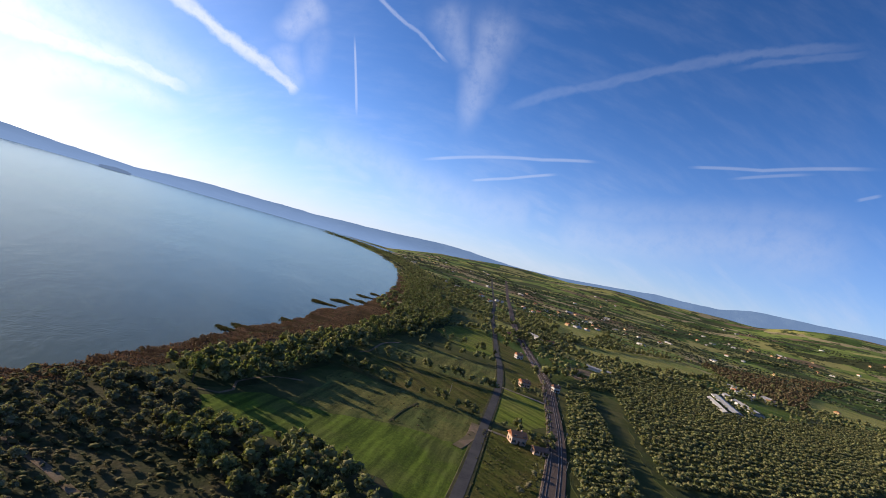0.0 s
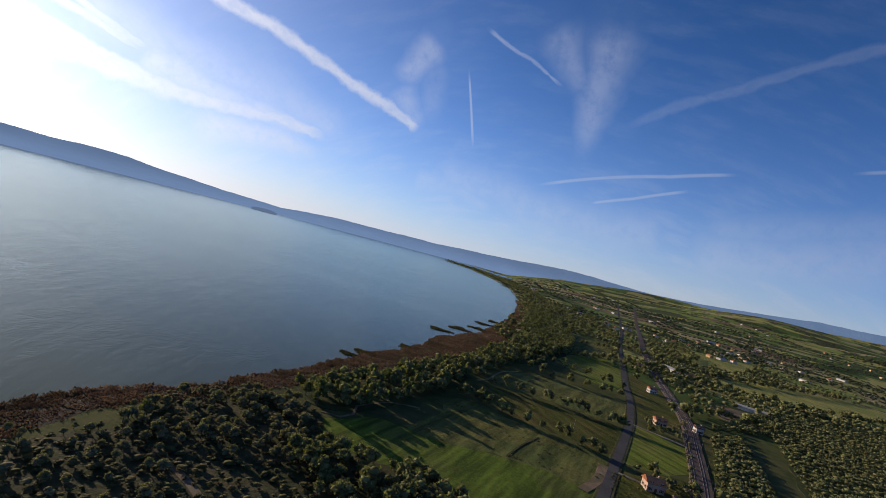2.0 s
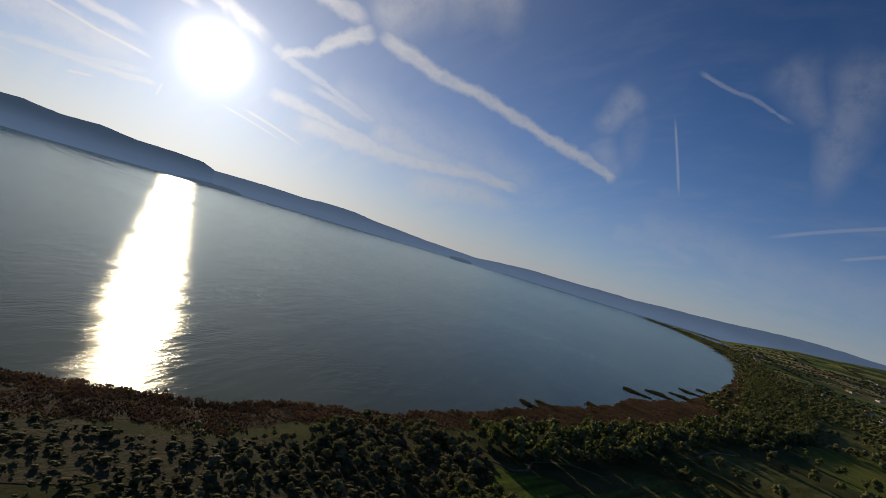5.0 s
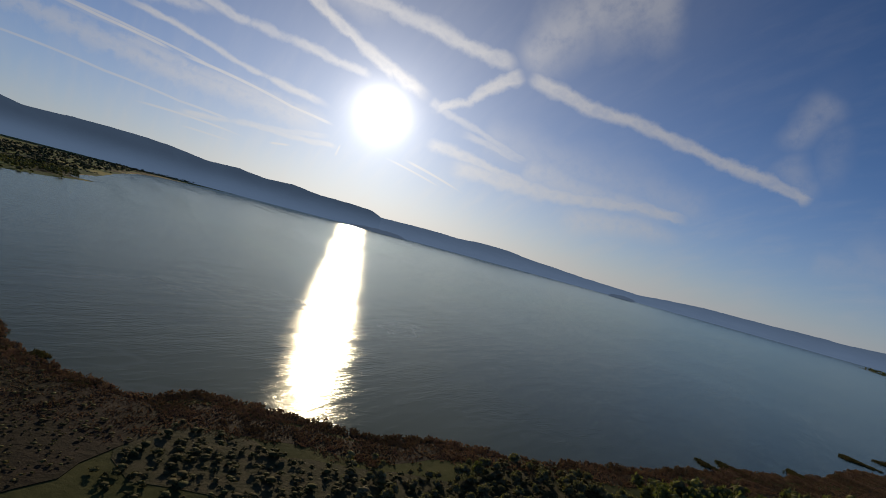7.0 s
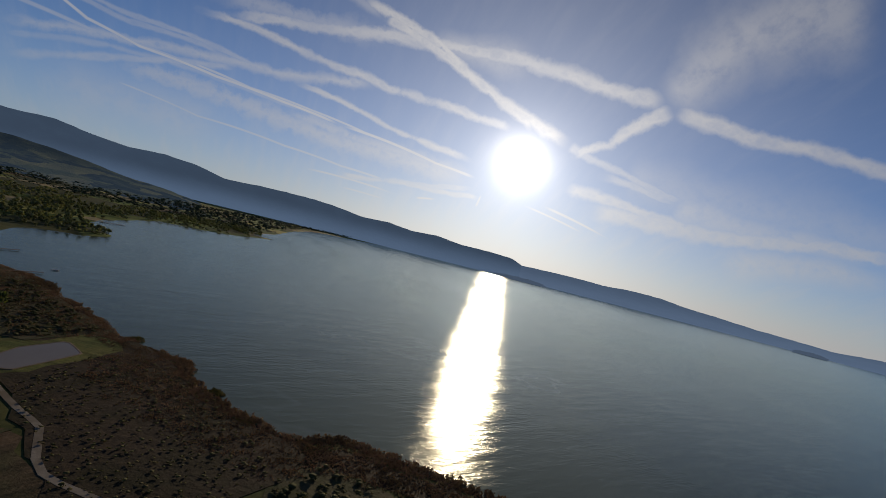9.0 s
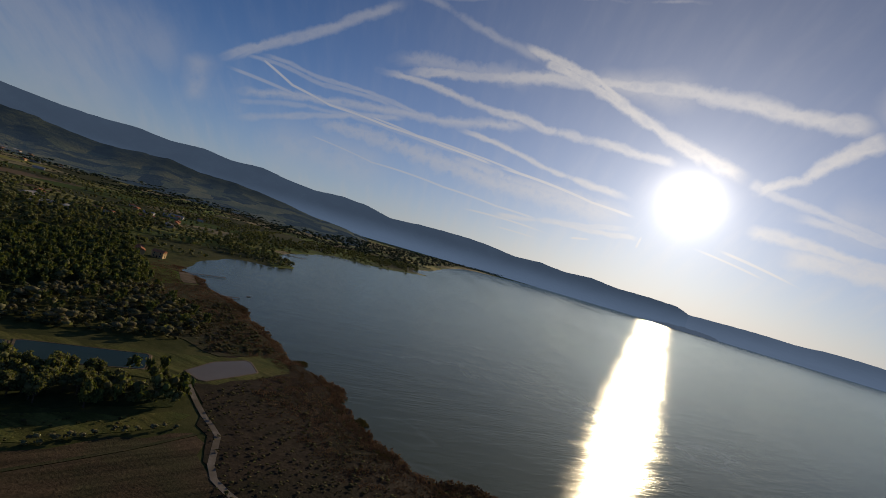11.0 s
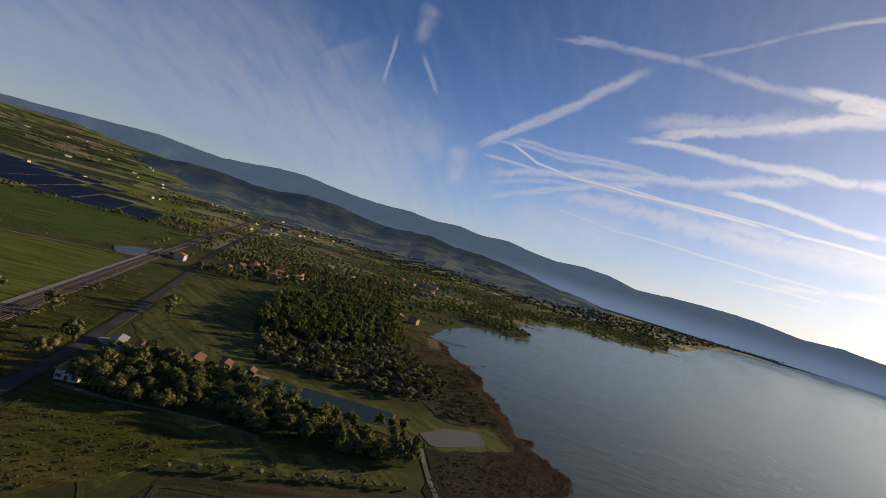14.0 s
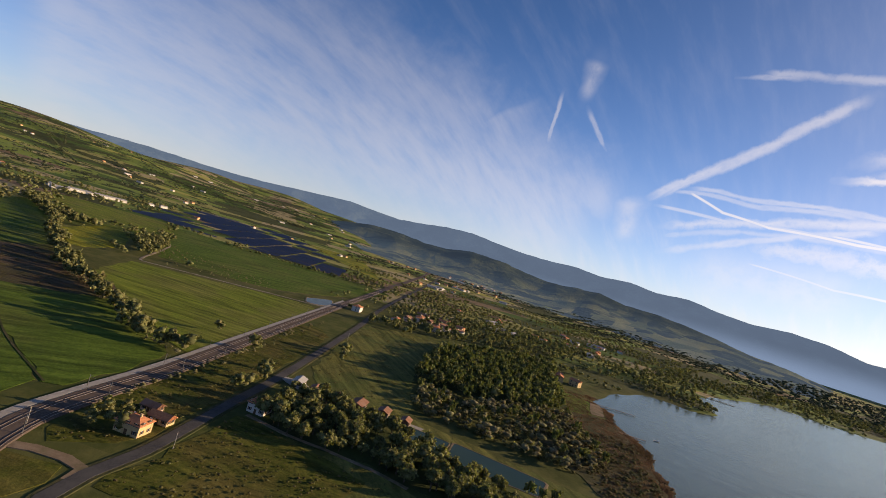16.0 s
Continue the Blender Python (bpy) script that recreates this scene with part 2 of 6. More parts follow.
veil = w.math("MULTIPLY", w.span(strands, 0.35, 0.90), w.span(sz, 0.02, 0.30, 0.26, 0.05))
low_haze = w.math("MULTIPLY_ADD", w.math("POWER", near_sun, 5.0), 0.27, w.math("MULTIPLY", w.math("POWER", w.math("SUBTRACT", 1.0, up), 8.0), 0.68))
cover = w.math("MAXIMUM", cover, veil)
cover = w.math("SUBTRACT", 1.0, w.math("MULTIPLY", w.math("SUBTRACT", 1.0, cover, clamp=True), w.math("SUBTRACT", 1.0, low_haze, clamp=True)), clamp=True)
bright = w.math("MULTIPLY_ADD", w.math("POWER", near_sun, 14.0), 5.8, w.math("MULTIPLY_ADD", near_sun, 2.0, 3.9))
bright = w.math("MULTIPLY_ADD", w.math("POWER", near_sun, 150.0), 3.5, bright)
cloud = w.mix(w.span(near_sun, 0.6, 1.0), (0.93, 0.95, 1.0, 1), (1.0, 0.96, 0.89, 1))
cloud = w.vec("SCALE", cloud)
w.l.new(bright, w.n[-1].inputs["Scale"])
deep = w.vec("SCALE", air)
w.l.new(w.span(sz, 0.08, 0.65, 1.0, 0.76), w.n[-2].inputs["Scale"])
whole = w.mix(cover, deep, cloud)
glow = w.math("ADD", w.math("MULTIPLY", w.math("POWER", near_sun, 1100.0), 14.0), w.math("MULTIPLY", w.math("POWER", near_sun, 4200.0), 160.0))
glow = w.math("MULTIPLY_ADD", w.math("POWER", near_sun, 60.0), 1.3, w.math("MULTIPLY_ADD", w.math("POWER", near_sun, 420.0), 4.6, glow))
halo = w.vec("SCALE", (1.0, 0.93, 0.8))
w.l.new(glow, w.n[-1].inputs["Scale"])
whole = w.vec("ADD", whole, halo)
back = w.add("ShaderNodeBackground", {0: whole, 1: 0.11})
w.l.new(back.outputs[0], w.add("ShaderNodeOutputWorld").inputs[0])

# ---- materials ----
def surface(name, c1, c2, scale, rough=0.9, c3=None, scale3=0.02, bump=0.0, spec=0.06, metallic=0.0, random_by=None, rows=None,
            leafy=0.0, spread=0.35, tint=(1.25, 1.35, 0.5)):
    """A mottled surface: two colours at one scale, a third over large patches, bump, optional drill rows and leaf light."""
    m = bpy.data.materials.new(name)
    m.use_nodes = True
    k = Net(m.node_tree)
    place = k.add("ShaderNodeNewGeometry").outputs["Position"]
    fine = k.noise(place, scale, 5.0, 0.6)
    colour = k.mix(k.span(fine, 0.34, 0.66), (*c1, 1), (*c2, 1))
    if c3:
        colour = k.mix(k.span(k.noise(place, scale3, 4.0, 0.6), 0.42, 0.64), colour, (*c3, 1))
    if rows:
        turn, gap, much = rows
        a = radians(turn)
        across = k.vec("DOT_PRODUCT", place, (math.cos(a), math.sin(a), 0), 1)
        across = k.math("ADD", across, k.math("MULTIPLY", k.noise(place, 0.05, 2.0), gap * 0.9))
        line = k.math("SINE", k.math("MULTIPLY", across, 2 * math.pi / gap))
        line = k.math("MULTIPLY", line, k.span(k.noise(place, 0.03, 3.0), 0.35, 0.7, 0.1, 1.0))
        run = k.math("MULTIPLY", k.vec("DOT_PRODUCT", place, (-math.sin(a), math.cos(a), 0), 1), 0.10)
        brush = k.add("ShaderNodeCombineXYZ", {0: across, 1: run}).outputs[0]
        brush = k.math("ADD", k.noise(brush, 0.16, 5.0, 0.7, "2D"), k.math("MULTIPLY", k.noise(place, 1.1, 3.0, 0.7), 0.5))
        colour = k.mix(1.0, colour, k.mix(k.span(brush, 0.45, 1.05), (0.42, 0.46, 0.42, 1), (1.6, 1.5, 1.4, 1)), "MULTIPLY")
        colour = k.mix(1.0, colour, k.mix(k.span(line, -1, 1), (1 - much, 1 - much, 1 - much, 1), (1 + much, 1 + much, 1 + much, 1)), "MULTIPLY")
    if random_by:
        value = (k.add("ShaderNodeObjectInfo").outputs["Random"] if random_by == "object"
                 else k.add("ShaderNodeNewGeometry").outputs["Random Per Island"])
        hue = k.math("MULTIPLY_ADD", value, 0.05, 0.475)
        level = k.math("MULTIPLY_ADD", k.math("FRACT", k.math("MULTIPLY", value, 7.31)), 2 * spread, 1 - spread)
        colour = k.add("ShaderNodeHueSaturation", {"Hue": hue, "Value": level, "Saturation": 1.0, "Color": colour}).outputs[0]
    ins = {"Base Color": colour, "Roughness": rough, "Metallic": metallic, "Specular IOR Level": spec}
    if bump:
        ins["Normal"] = k.add("ShaderNodeBump", {"Height": k.noise(place, scale * 2.2, 4.0, 0.65), "Strength": 0.7, "Distance": bump}).outputs[0]
    shade = k.add("ShaderNodeBsdfPrincipled", ins).outputs[0]
    if leafy:
        thin = k.add("ShaderNodeBsdfTranslucent", {"Color": k.mix(1.0, colour, (*tint, 1), "MULTIPLY")}).outputs[0]
        shade = k.add("ShaderNodeMixShader", {0: leafy, 1: shade, 2: thin}).outputs[0]
    k.l.new(shade, k.add("ShaderNodeOutputMaterial").inputs[0])
    return m


GRASS = surface("meadow_grass", (0.048, 0.060, 0.010), (0.074, 0.078, 0.016), 0.35, c3=(0.086, 0.076, 0.022), scale3=0.03, bump=0.3, rows=(40, 11.0, 0.08))
BRIGHT = surface("young_crop", (0.064, 0.100, 0.011), (0.086, 0.126, 0.015), 0.5, c3=(0.078, 0.096, 0.022), scale3=0.025, bump=0.3, rows=(-12, 4.0, 0.16))
CROP = surface("green_wheat", (0.048, 0.086, 0.012), (0.068, 0.108, 0.016), 0.4, c3=(0.080, 0.104, 0.022), scale3=0.012, bump=0.2, rows=(80, 9.0, 0.10))
HAY = surface("cut_hay", (0.200, 0.205, 0.055), (0.260, 0.245, 0.075), 0.3, c3=(0.150, 0.175, 0.045), scale3=0.012, bump=0.2, rows=(45, 9.0, 0.10))
CROP2 = surface("pale_wheat", (0.090, 0.125, 0.016), (0.122, 0.150, 0.020), 0.4, c3=(0.120, 0.130, 0.030), scale3=0.015, bump=0.2, rows=(45, 7.0, 0.12))
TAN = surface("dry_meadow", (0.088, 0.096, 0.026), (0.118, 0.116, 0.036), 0.4, c3=(0.070, 0.090, 0.025), scale3=0.03, bump=0.3, rows=(-12, 6.0, 0.08))
YELLOW = surface("flowering_rape", (0.20, 0.19, 0.02), (0.14, 0.155, 0.02), 0.2, c3=(0.10, 0.13, 0.02), scale3=0.02, bump=0.2, rows=(48, 8.0, 0.12))
SOIL = surface("ploughed_soil", (0.066, 0.047, 0.028), (0.090, 0.064, 0.039), 0.5, c3=(0.058, 0.054, 0.027), scale3=0.03, bump=0.3, rows=(48, 3.0, 0.12))
SCRUB = surface("rough_scrub", (0.048, 0.050, 0.021), (0.082, 0.070, 0.036), 0.22, c3=(0.036, 0.043, 0.016), scale3=0.04, bump=0.5)
# greyer than the near leaves: the haze of distance is in the colour
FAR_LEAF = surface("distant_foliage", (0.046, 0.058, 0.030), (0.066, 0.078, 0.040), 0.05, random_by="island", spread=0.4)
FOREST = surface("forest_floor", (0.030, 0.040, 0.014), (0.055, 0.058, 0.022), 0.2, c3=(0.040, 0.055, 0.016), scale3=0.05, bump=0.5)
MARSH = surface("reed_litter", (0.050, 0.036, 0.022), (0.031, 0.023, 0.015), 0.18, c3=(0.024, 0.022, 0.011), scale3=0.03, bump=0.5)
REED = surface("dry_reed", (0.205, 0.148, 0.092), (0.120, 0.086, 0.056), 0.15, c3=(0.092, 0.072, 0.043), scale3=0.025, random_by="island", leafy=0.25, tint=(1.2, 1.0, 0.8), spread=0.2)
REED_GREEN = surface("green_reed", (0.070, 0.072, 0.026), (0.098, 0.086, 0.038), 0.2, random_by="island", leafy=0.2, tint=(1.2, 1.1, 0.7), spread=0.25)
DIRT = surface("bare_earth", (0.165, 0.120, 0.078), (0.220, 0.165, 0.110), 0.5, c3=(0.120, 0.100, 0.055), scale3=0.08, bump=0.1)
GRAVEL = surface("pale_gravel", (0.190, 0.165, 0.130), (0.255, 0.225, 0.180), 0.8, c3=(0.150, 0.125, 0.090), scale3=0.1, bump=0.05)
ASPHALT = surface("asphalt", (0.048, 0.047, 0.047), (0.066, 0.064, 0.062), 1.2, c3=(0.075, 0.072, 0.068), scale3=0.08, bump=0.01, rough=0.85)
BALLAST = surface("railway_ballast", (0.075, 0.056, 0.045), (0.115, 0.090, 0.074), 1.5, c3=(0.100, 0.078, 0.064), scale3=0.07, bump=0.06)
CONCRETE = surface("weathered_concrete", (0.24, 0.225, 0.20), (0.32, 0.30, 0.27), 0.6, c3=(0.28, 0.26, 0.23), scale3=0.1, bump=0.02)
STEEL = surface("worn_rail_steel", (0.20, 0.16, 0.14), (0.30, 0.27, 0.25), 2.0, rough=0.45, metallic=0.8)
GALV = surface("galvanised_steel", (0.12, 0.12, 0.12), (0.18, 0.18, 0.18), 3.0, rough=0.5, metallic=0.6)
WOOD = surface("weathered_wood", (0.14, 0.11, 0.085), (0.20, 0.165, 0.13), 3.0, bump=0.01)
BARK = surface("bark", (0.07, 0.052, 0.038), (0.11, 0.085, 0.065), 4.0, bump=0.03)
LEAF = surface("oak_leaves", (0.120, 0.128, 0.050), (0.175, 0.170, 0.076), 0.5, random_by="island", leafy=0.28, spread=0.42)
LEAF2 = surface("poplar_leaves", (0.096, 0.112, 0.038), (0.134, 0.146, 0.054), 0.5, random_by="island", leafy=0.30, spread=0.38)
LEAF3 = surface("willow_leaves", (0.135, 0.132, 0.070), (0.190, 0.170, 0.098), 0.5, random_by="island", leafy=0.30, spread=0.38)
BROWN_LEAF = surface("budding_twigs", (0.085, 0.062, 0.036), (0.105, 0.082, 0.044), 0.5, random_by="island", leafy=0.2, spread=0.4)
PLASTER = surface("ochre_plaster", (0.484, 0.343, 0.172), (0.530, 0.390, 0.211), 0.7, c3=(0.429, 0.312, 0.172), scale3=0.3, bump=0.01)
WHITE = surface("white_plaster", (0.504, 0.475, 0.432), (0.547, 0.526, 0.482), 0.7, c3=(0.446, 0.418, 0.374), scale3=0.3, bump=0.01)
PINK = surface("faded_rose_plaster", (0.435, 0.300, 0.225), (0.480, 0.352, 0.270), 0.7, c3=(0.390, 0.277, 0.210), scale3=0.3, bump=0.01)
TILE = surface("terracotta_tiles", (0.42, 0.16, 0.075), (0.52, 0.23, 0.11), 1.3, c3=(0.34, 0.15, 0.085), scale3=0.25, bump=0.05, rough=0.8)
TILE_DARK = surface("old_roof_tiles", (0.19, 0.095, 0.060), (0.25, 0.130, 0.085), 1.3, c3=(0.24, 0.14, 0.10), scale3=0.25, bump=0.05, rough=0.8)
SHEET = surface("pale_sheet_roof", (0.270, 0.266, 0.256), (0.330, 0.325, 0.312), 0.5, c3=(0.310, 0.298, 0.279), scale3=0.1, rough=0.5)
DARK = surface("dark_window_glass", (0.03, 0.035, 0.04), (0.05, 0.055, 0.06), 1.0, rough=0.15, spec=0.5)
SHUTTER = surface("brown_shutters", (0.10, 0.055, 0.03), (0.14, 0.08, 0.045), 2.0, rough=0.7)
SOLAR = surface("solar_glass", (0.020, 0.023, 0.038), (0.018, 0.021, 0.036), 0.8, rough=0.30, spec=0.5)
PLASTIC = surface("greenhouse_film", (0.294, 0.301, 0.294), (0.364, 0.371, 0.364), 0.6, rough=0.45, spec=0.5)


def patchwork():
    """Farmland far and near: parcels in two directions, each of its own crop."""
    m = bpy.data.materials.new("farmland")
    m.use_nodes = True
    k = Net(m.node_tree)
    place = k.add("ShaderNodeNewGeometry").outputs["Position"]
    spin = k.add("ShaderNodeVectorRotate", {"Vector": place, "Angle": radians(14)}, rotation_type="Z_AXIS").outputs[0]
    spin = k.vec("ADD", spin, k.vec("SCALE", k.add("ShaderNodeTexNoise", {"Vector": place, "Scale": 0.006}).outputs[1]))
    k.n[-2].inputs["Scale"].default_value = 60.0
    cell = k.add("ShaderNodeTexVoronoi", {"Vector": k.vec("MULTIPLY", spin, (1 / 210, 1 / 105, 0)), "Scale": 1.0, "Randomness": 0.75},
                 voronoi_dimensions="2D", distance="CHEBYCHEV").outputs["Color"]
    pick = k.add("ShaderNodeSeparateColor", {0: cell}).outputs
    ramp = k.add("ShaderNodeValToRGB", {0: pick[0]})
    bar = ramp.color_ramp
    bar.interpolation = "CONSTANT"
    crops = [(0.0, (0.060, 0.098, 0.022)), (0.18, (0.150, 0.195, 0.045)), (0.36, (0.055, 0.062, 0.024)), (0.52, (0.230, 0.220, 0.075)),
             (0.66, (0.120, 0.160, 0.036)), (0.78, (0.280, 0.235, 0.125)), (0.88, (0.160, 0.115, 0.070)), (0.94, (0.270, 0.260, 0.070))]
    while len(bar.elements) < len(crops):
        bar.elements.new(0.5)
    for stop, (at, c) in zip(bar.elements, crops):
        stop.position, stop.color = at, (*c, 1)
    colour = k.mix(k.span(k.noise(place, 0.012, 6.0, 0.65), 0.50, 0.60), ramp.outputs[0], (0.034, 0.046, 0.016, 1))
    colour = k.mix(1.0, colour, k.mix(k.noise(place, 0.3, 4.0), (0.75, 0.75, 0.75, 1), (1.25, 1.25, 1.25, 1)), "MULTIPLY")
    close = k.span(k.vec("DISTANCE", k.vec("MULTIPLY", place, (1, 1, 0)), (-60, -60, 0), 1), 520.0, 760.0, 0.9, 0.0)
    colour = k.mix(close, colour, k.mix(k.span(k.noise(place, 0.06, 6.0, 0.65), 0.4, 0.6), (0.046, 0.056, 0.016, 1), (0.078, 0.080, 0.026, 1)))
    bump = k.add("ShaderNodeBump", {"Height": k.noise(place, 0.4, 5.0, 0.7), "Strength": 0.6, "Distance": 0.4}).outputs[0]
    shade = k.add("ShaderNodeBsdfPrincipled", {"Base Color": colour, "Roughness": 0.95, "Specular IOR Level": 0.05, "Normal": bump})
    k.l.new(shade.outputs[0], k.add("ShaderNodeOutputMaterial").inputs[0])
    return m


def lake_water():
    m = bpy.data.materials.new("lake_water")
    m.use_nodes = True
    k = Net(m.node_tree)
    place = k.add("ShaderNodeNewGeometry").outputs["Position"]
    silt = k.mix(k.span(k.noise(place, 0.004, 4.0), 0.4, 0.65), (0.053, 0.068, 0.039, 1), (0.066, 0.079, 0.045, 1))
    streaks = k.noise(k.vec("MULTIPLY", place, (0.0016, 0.010, 1)), 1.0, 6.0, 0.62)
    calm = k.span(streaks, 0.50, 0.60)
    lines = k.noise(k.vec("MULTIPLY", place, (0.0035, 0.0022, 1)), 1.0, 5.0, 0.6)
    # thin pale lines along a noise contour, mixed into the water's colour
    pale_lines = k.math("MULTIPLY", k.span(k.math("ABSOLUTE", k.math("SUBTRACT", lines, 0.5)), 0.0, 0.010, 1.0, 0.0), k.span(k.noise(place, 0.0016, 2.0), 0.48, 0.62))
    silt = k.mix(k.math("MULTIPLY", pale_lines, 0.3), silt, (0.30, 0.34, 0.36, 1))
    gusts = k.span(k.noise(k.vec("MULTIPLY", k.add("ShaderNodeVectorRotate", {"Vector": place, "Angle": radians(-25)}, rotation_type="Z_AXIS").outputs[0], (0.06, 0.014, 1)), 1.0, 5.0, 0.7), 0.36, 0.64, 0.3, 1.5)
    ripple = k.math("ADD", k.noise(place, 0.5, 5.0, 0.75), k.math("MULTIPLY", k.noise(k.vec("MULTIPLY", place, (0.30, 0.10, 1)), 1.0, 3.0), 1.2))
    bump = k.add("ShaderNodeBump", {"Height": k.math("MULTIPLY", ripple, gusts), "Strength": 0.22, "Distance": 0.30}).outputs[0]
    body = k.add("ShaderNodeBsdfDiffuse", {"Color": silt}).outputs[0]
    gloss = k.add("ShaderNodeBsdfAnisotropic", {"Color": (0.80, 0.83, 0.75, 1), "Roughness": k.math("MULTIPLY_ADD", calm, -0.03, 0.225), "Normal": bump}, distribution="BECKMANN").outputs[0]
    facing = k.add("ShaderNodeFresnel", {"IOR": 1.33, "Normal": bump}).outputs[0]
    shade = k.add("ShaderNodeMixShader", {0: facing, 1: body, 2: gloss})
    k.l.new(shade.outputs[0], k.add("ShaderNodeOutputMaterial").inputs[0])
    return m


def pond_water(name, deep, light, level):
    m = bpy.data.materials.new(name)
    m.use_nodes = True
    k = Net(m.node_tree)
    place = k.add("ShaderNodeNewGeometry").outputs["Position"]
    silt = k.mix(k.noise(place, 0.05, 3.0), (*deep, 1), (*light, 1))
    bump = k.add("ShaderNodeBump", {"Height": k.noise(place, 1.5, 3.0), "Strength": 0.2, "Distance": 0.05}).outputs[0]
    shade = k.add("ShaderNodeBsdfPrincipled", {"Base Color": silt, "Roughness": 0.2, "IOR": 1.33, "Specular IOR Level": level, "Normal": bump})
    k.l.new(shade.outputs[0], k.add("ShaderNodeOutputMaterial").inputs[0])
    return m


def far_hills(name, wooded, haze, much, mist, low=190.0, fields=0.0):
    """Wooded slopes with morning haze put in as a glow, thicker towards their foot: a backdrop behind everything else.
    """
    m = bpy.data.materials.new(name)
    m.use_nodes = True
    k = Net(m.node_tree)
    place = k.add("ShaderNodeNewGeometry").outputs["Position"]
    high = k.add("ShaderNodeSeparateXYZ", {0: place}).outputs[2]
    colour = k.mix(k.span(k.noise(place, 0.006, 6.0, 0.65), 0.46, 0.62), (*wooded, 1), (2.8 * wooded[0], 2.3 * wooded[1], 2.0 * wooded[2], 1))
    if fields:  # parcels of grass and crops on the lower slopes
        cell = k.add("ShaderNodeTexVoronoi", {"Vector": k.vec("MULTIPLY", place, (1 / 190, 1 / 90, 0)), "Scale": 1.0}, voronoi_dimensions="2D", distance="CHEBYCHEV").outputs["Color"]
        pick = k.add("ShaderNodeSeparateColor", {0: cell}).outputs
        crop = k.mix(pick[1], (0.075, 0.090, 0.026, 1), (0.190, 0.180, 0.060, 1))
        open_land = k.math("MULTIPLY", k.span(high, 25.0, fields, 1.0, 0.0), k.span(k.math("ADD", pick[0], k.math("MULTIPLY", k.noise(place, 0.01, 5.0, 0.7), 0.9)), 0.78, 0.98))
        colour = k.mix(open_land, colour, crop)
    bump = k.add("ShaderNodeBump", {"Height": k.noise(place, 0.02, 6.0, 0.7), "Strength": 0.9, "Distance": 22.0}).outputs[0]
    shade = k.add("ShaderNodeBsdfPrincipled", {"Base Color": colour, "Roughness": 1.0, "Specular IOR Level": 0.0, "Normal": bump}).outputs[0]
    # the slope itself glows in the haze colour, in place of air in between
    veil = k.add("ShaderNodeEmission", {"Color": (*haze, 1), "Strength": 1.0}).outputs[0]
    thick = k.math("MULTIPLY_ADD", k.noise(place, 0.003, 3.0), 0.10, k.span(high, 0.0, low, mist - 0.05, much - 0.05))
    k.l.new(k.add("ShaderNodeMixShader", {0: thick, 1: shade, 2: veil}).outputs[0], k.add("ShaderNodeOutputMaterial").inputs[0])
    return m


# the islands and their trees get the same painted haze glow
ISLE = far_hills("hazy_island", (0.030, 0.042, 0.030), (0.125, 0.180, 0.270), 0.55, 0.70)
FARMLAND, WATER, POND = patchwork(), lake_water(), pond_water("pond_water", (0.016, 0.036, 0.026), (0.026, 0.050, 0.034), 0.08)
MUDDY = pond_water("shallow_silty_water", (0.150, 0.128, 0.098), (0.190, 0.165, 0.128), 0.10)

# ---- helpers for building ----
from mathutils import kdtree

LAND = 0.6  # height of the plain over the lake


def mesh_of(name, verts, faces, material):
    me = bpy.data.meshes.new(name)
    me.from_pydata([tuple(v) for v in verts], [], [tuple(f) for f in faces])
    me.materials.append(material)
    me.update()
    return me


def part(name, bm, material, parent, label=""):
    """Links a bmesh as one mesh object under a thing or a part."""
    me = bpy.data.meshes.new(name)
    bm.to_mesh(me)
    bm.free()
    me.materials.append(material)
    ob = new(name, me)
    ob.parent = parent
    return tagged(ob, label)


def box(bm, x0, y0, z0, x1, y1, z1):
    v = [bm.verts.new(p) for p in ((x0, y0, z0), (x1, y0, z0), (x1, y1, z0), (x0, y1, z0), (x0, y0, z1), (x1, y0, z1), (x1, y1, z1), (x0, y1, z1))]
    for f in ((0, 3, 2, 1), (4, 5, 6, 7), (0, 1, 5, 4), (1, 2, 6, 5), (2, 3, 7, 6), (3, 0, 4, 7)):
        bm.faces.new([v[i] for i in f])
    return bm


def curve_through(points, step):
    """A smooth line through the points, one point about every step metres."""
    p = [np.array(q, float) for q in points]
    p = [2 * p[0] - p[1]] + p + [2 * p[-1] - p[-2]]
    out = []
    for i in range(1, len(p) - 2):
        n = max(1, int(np.linalg.norm(p[i + 1] - p[i]) / step))
        for j in range(n):
            t = j / n
            out.append(0.5 * (2 * p[i] + (p[i + 1] - p[i - 1]) * t + (2 * p[i - 1] - 5 * p[i] + 4 * p[i + 1] - p[i + 2]) * t**2
                              + (3 * p[i] - p[i - 1] - 3 * p[i + 1] + p[i + 2]) * t**3))
    return np.array(out + [p[-2]])


def inside(poly, pts):
    """Which of the points lie in the polygon."""
    pts, poly = np.asarray(pts, float), np.asarray(poly, float)
    hit = np.zeros(len(pts), bool)
    for (ax, ay), (bx, by) in zip(poly, np.roll(poly, -1, 0)):
        if ay != by:
            hit ^= ((ay > pts[:, 1]) != (by > pts[:, 1])) & (pts[:, 0] < (bx - ax) * (pts[:, 1] - ay) / (by - ay) + ax)
    return hit


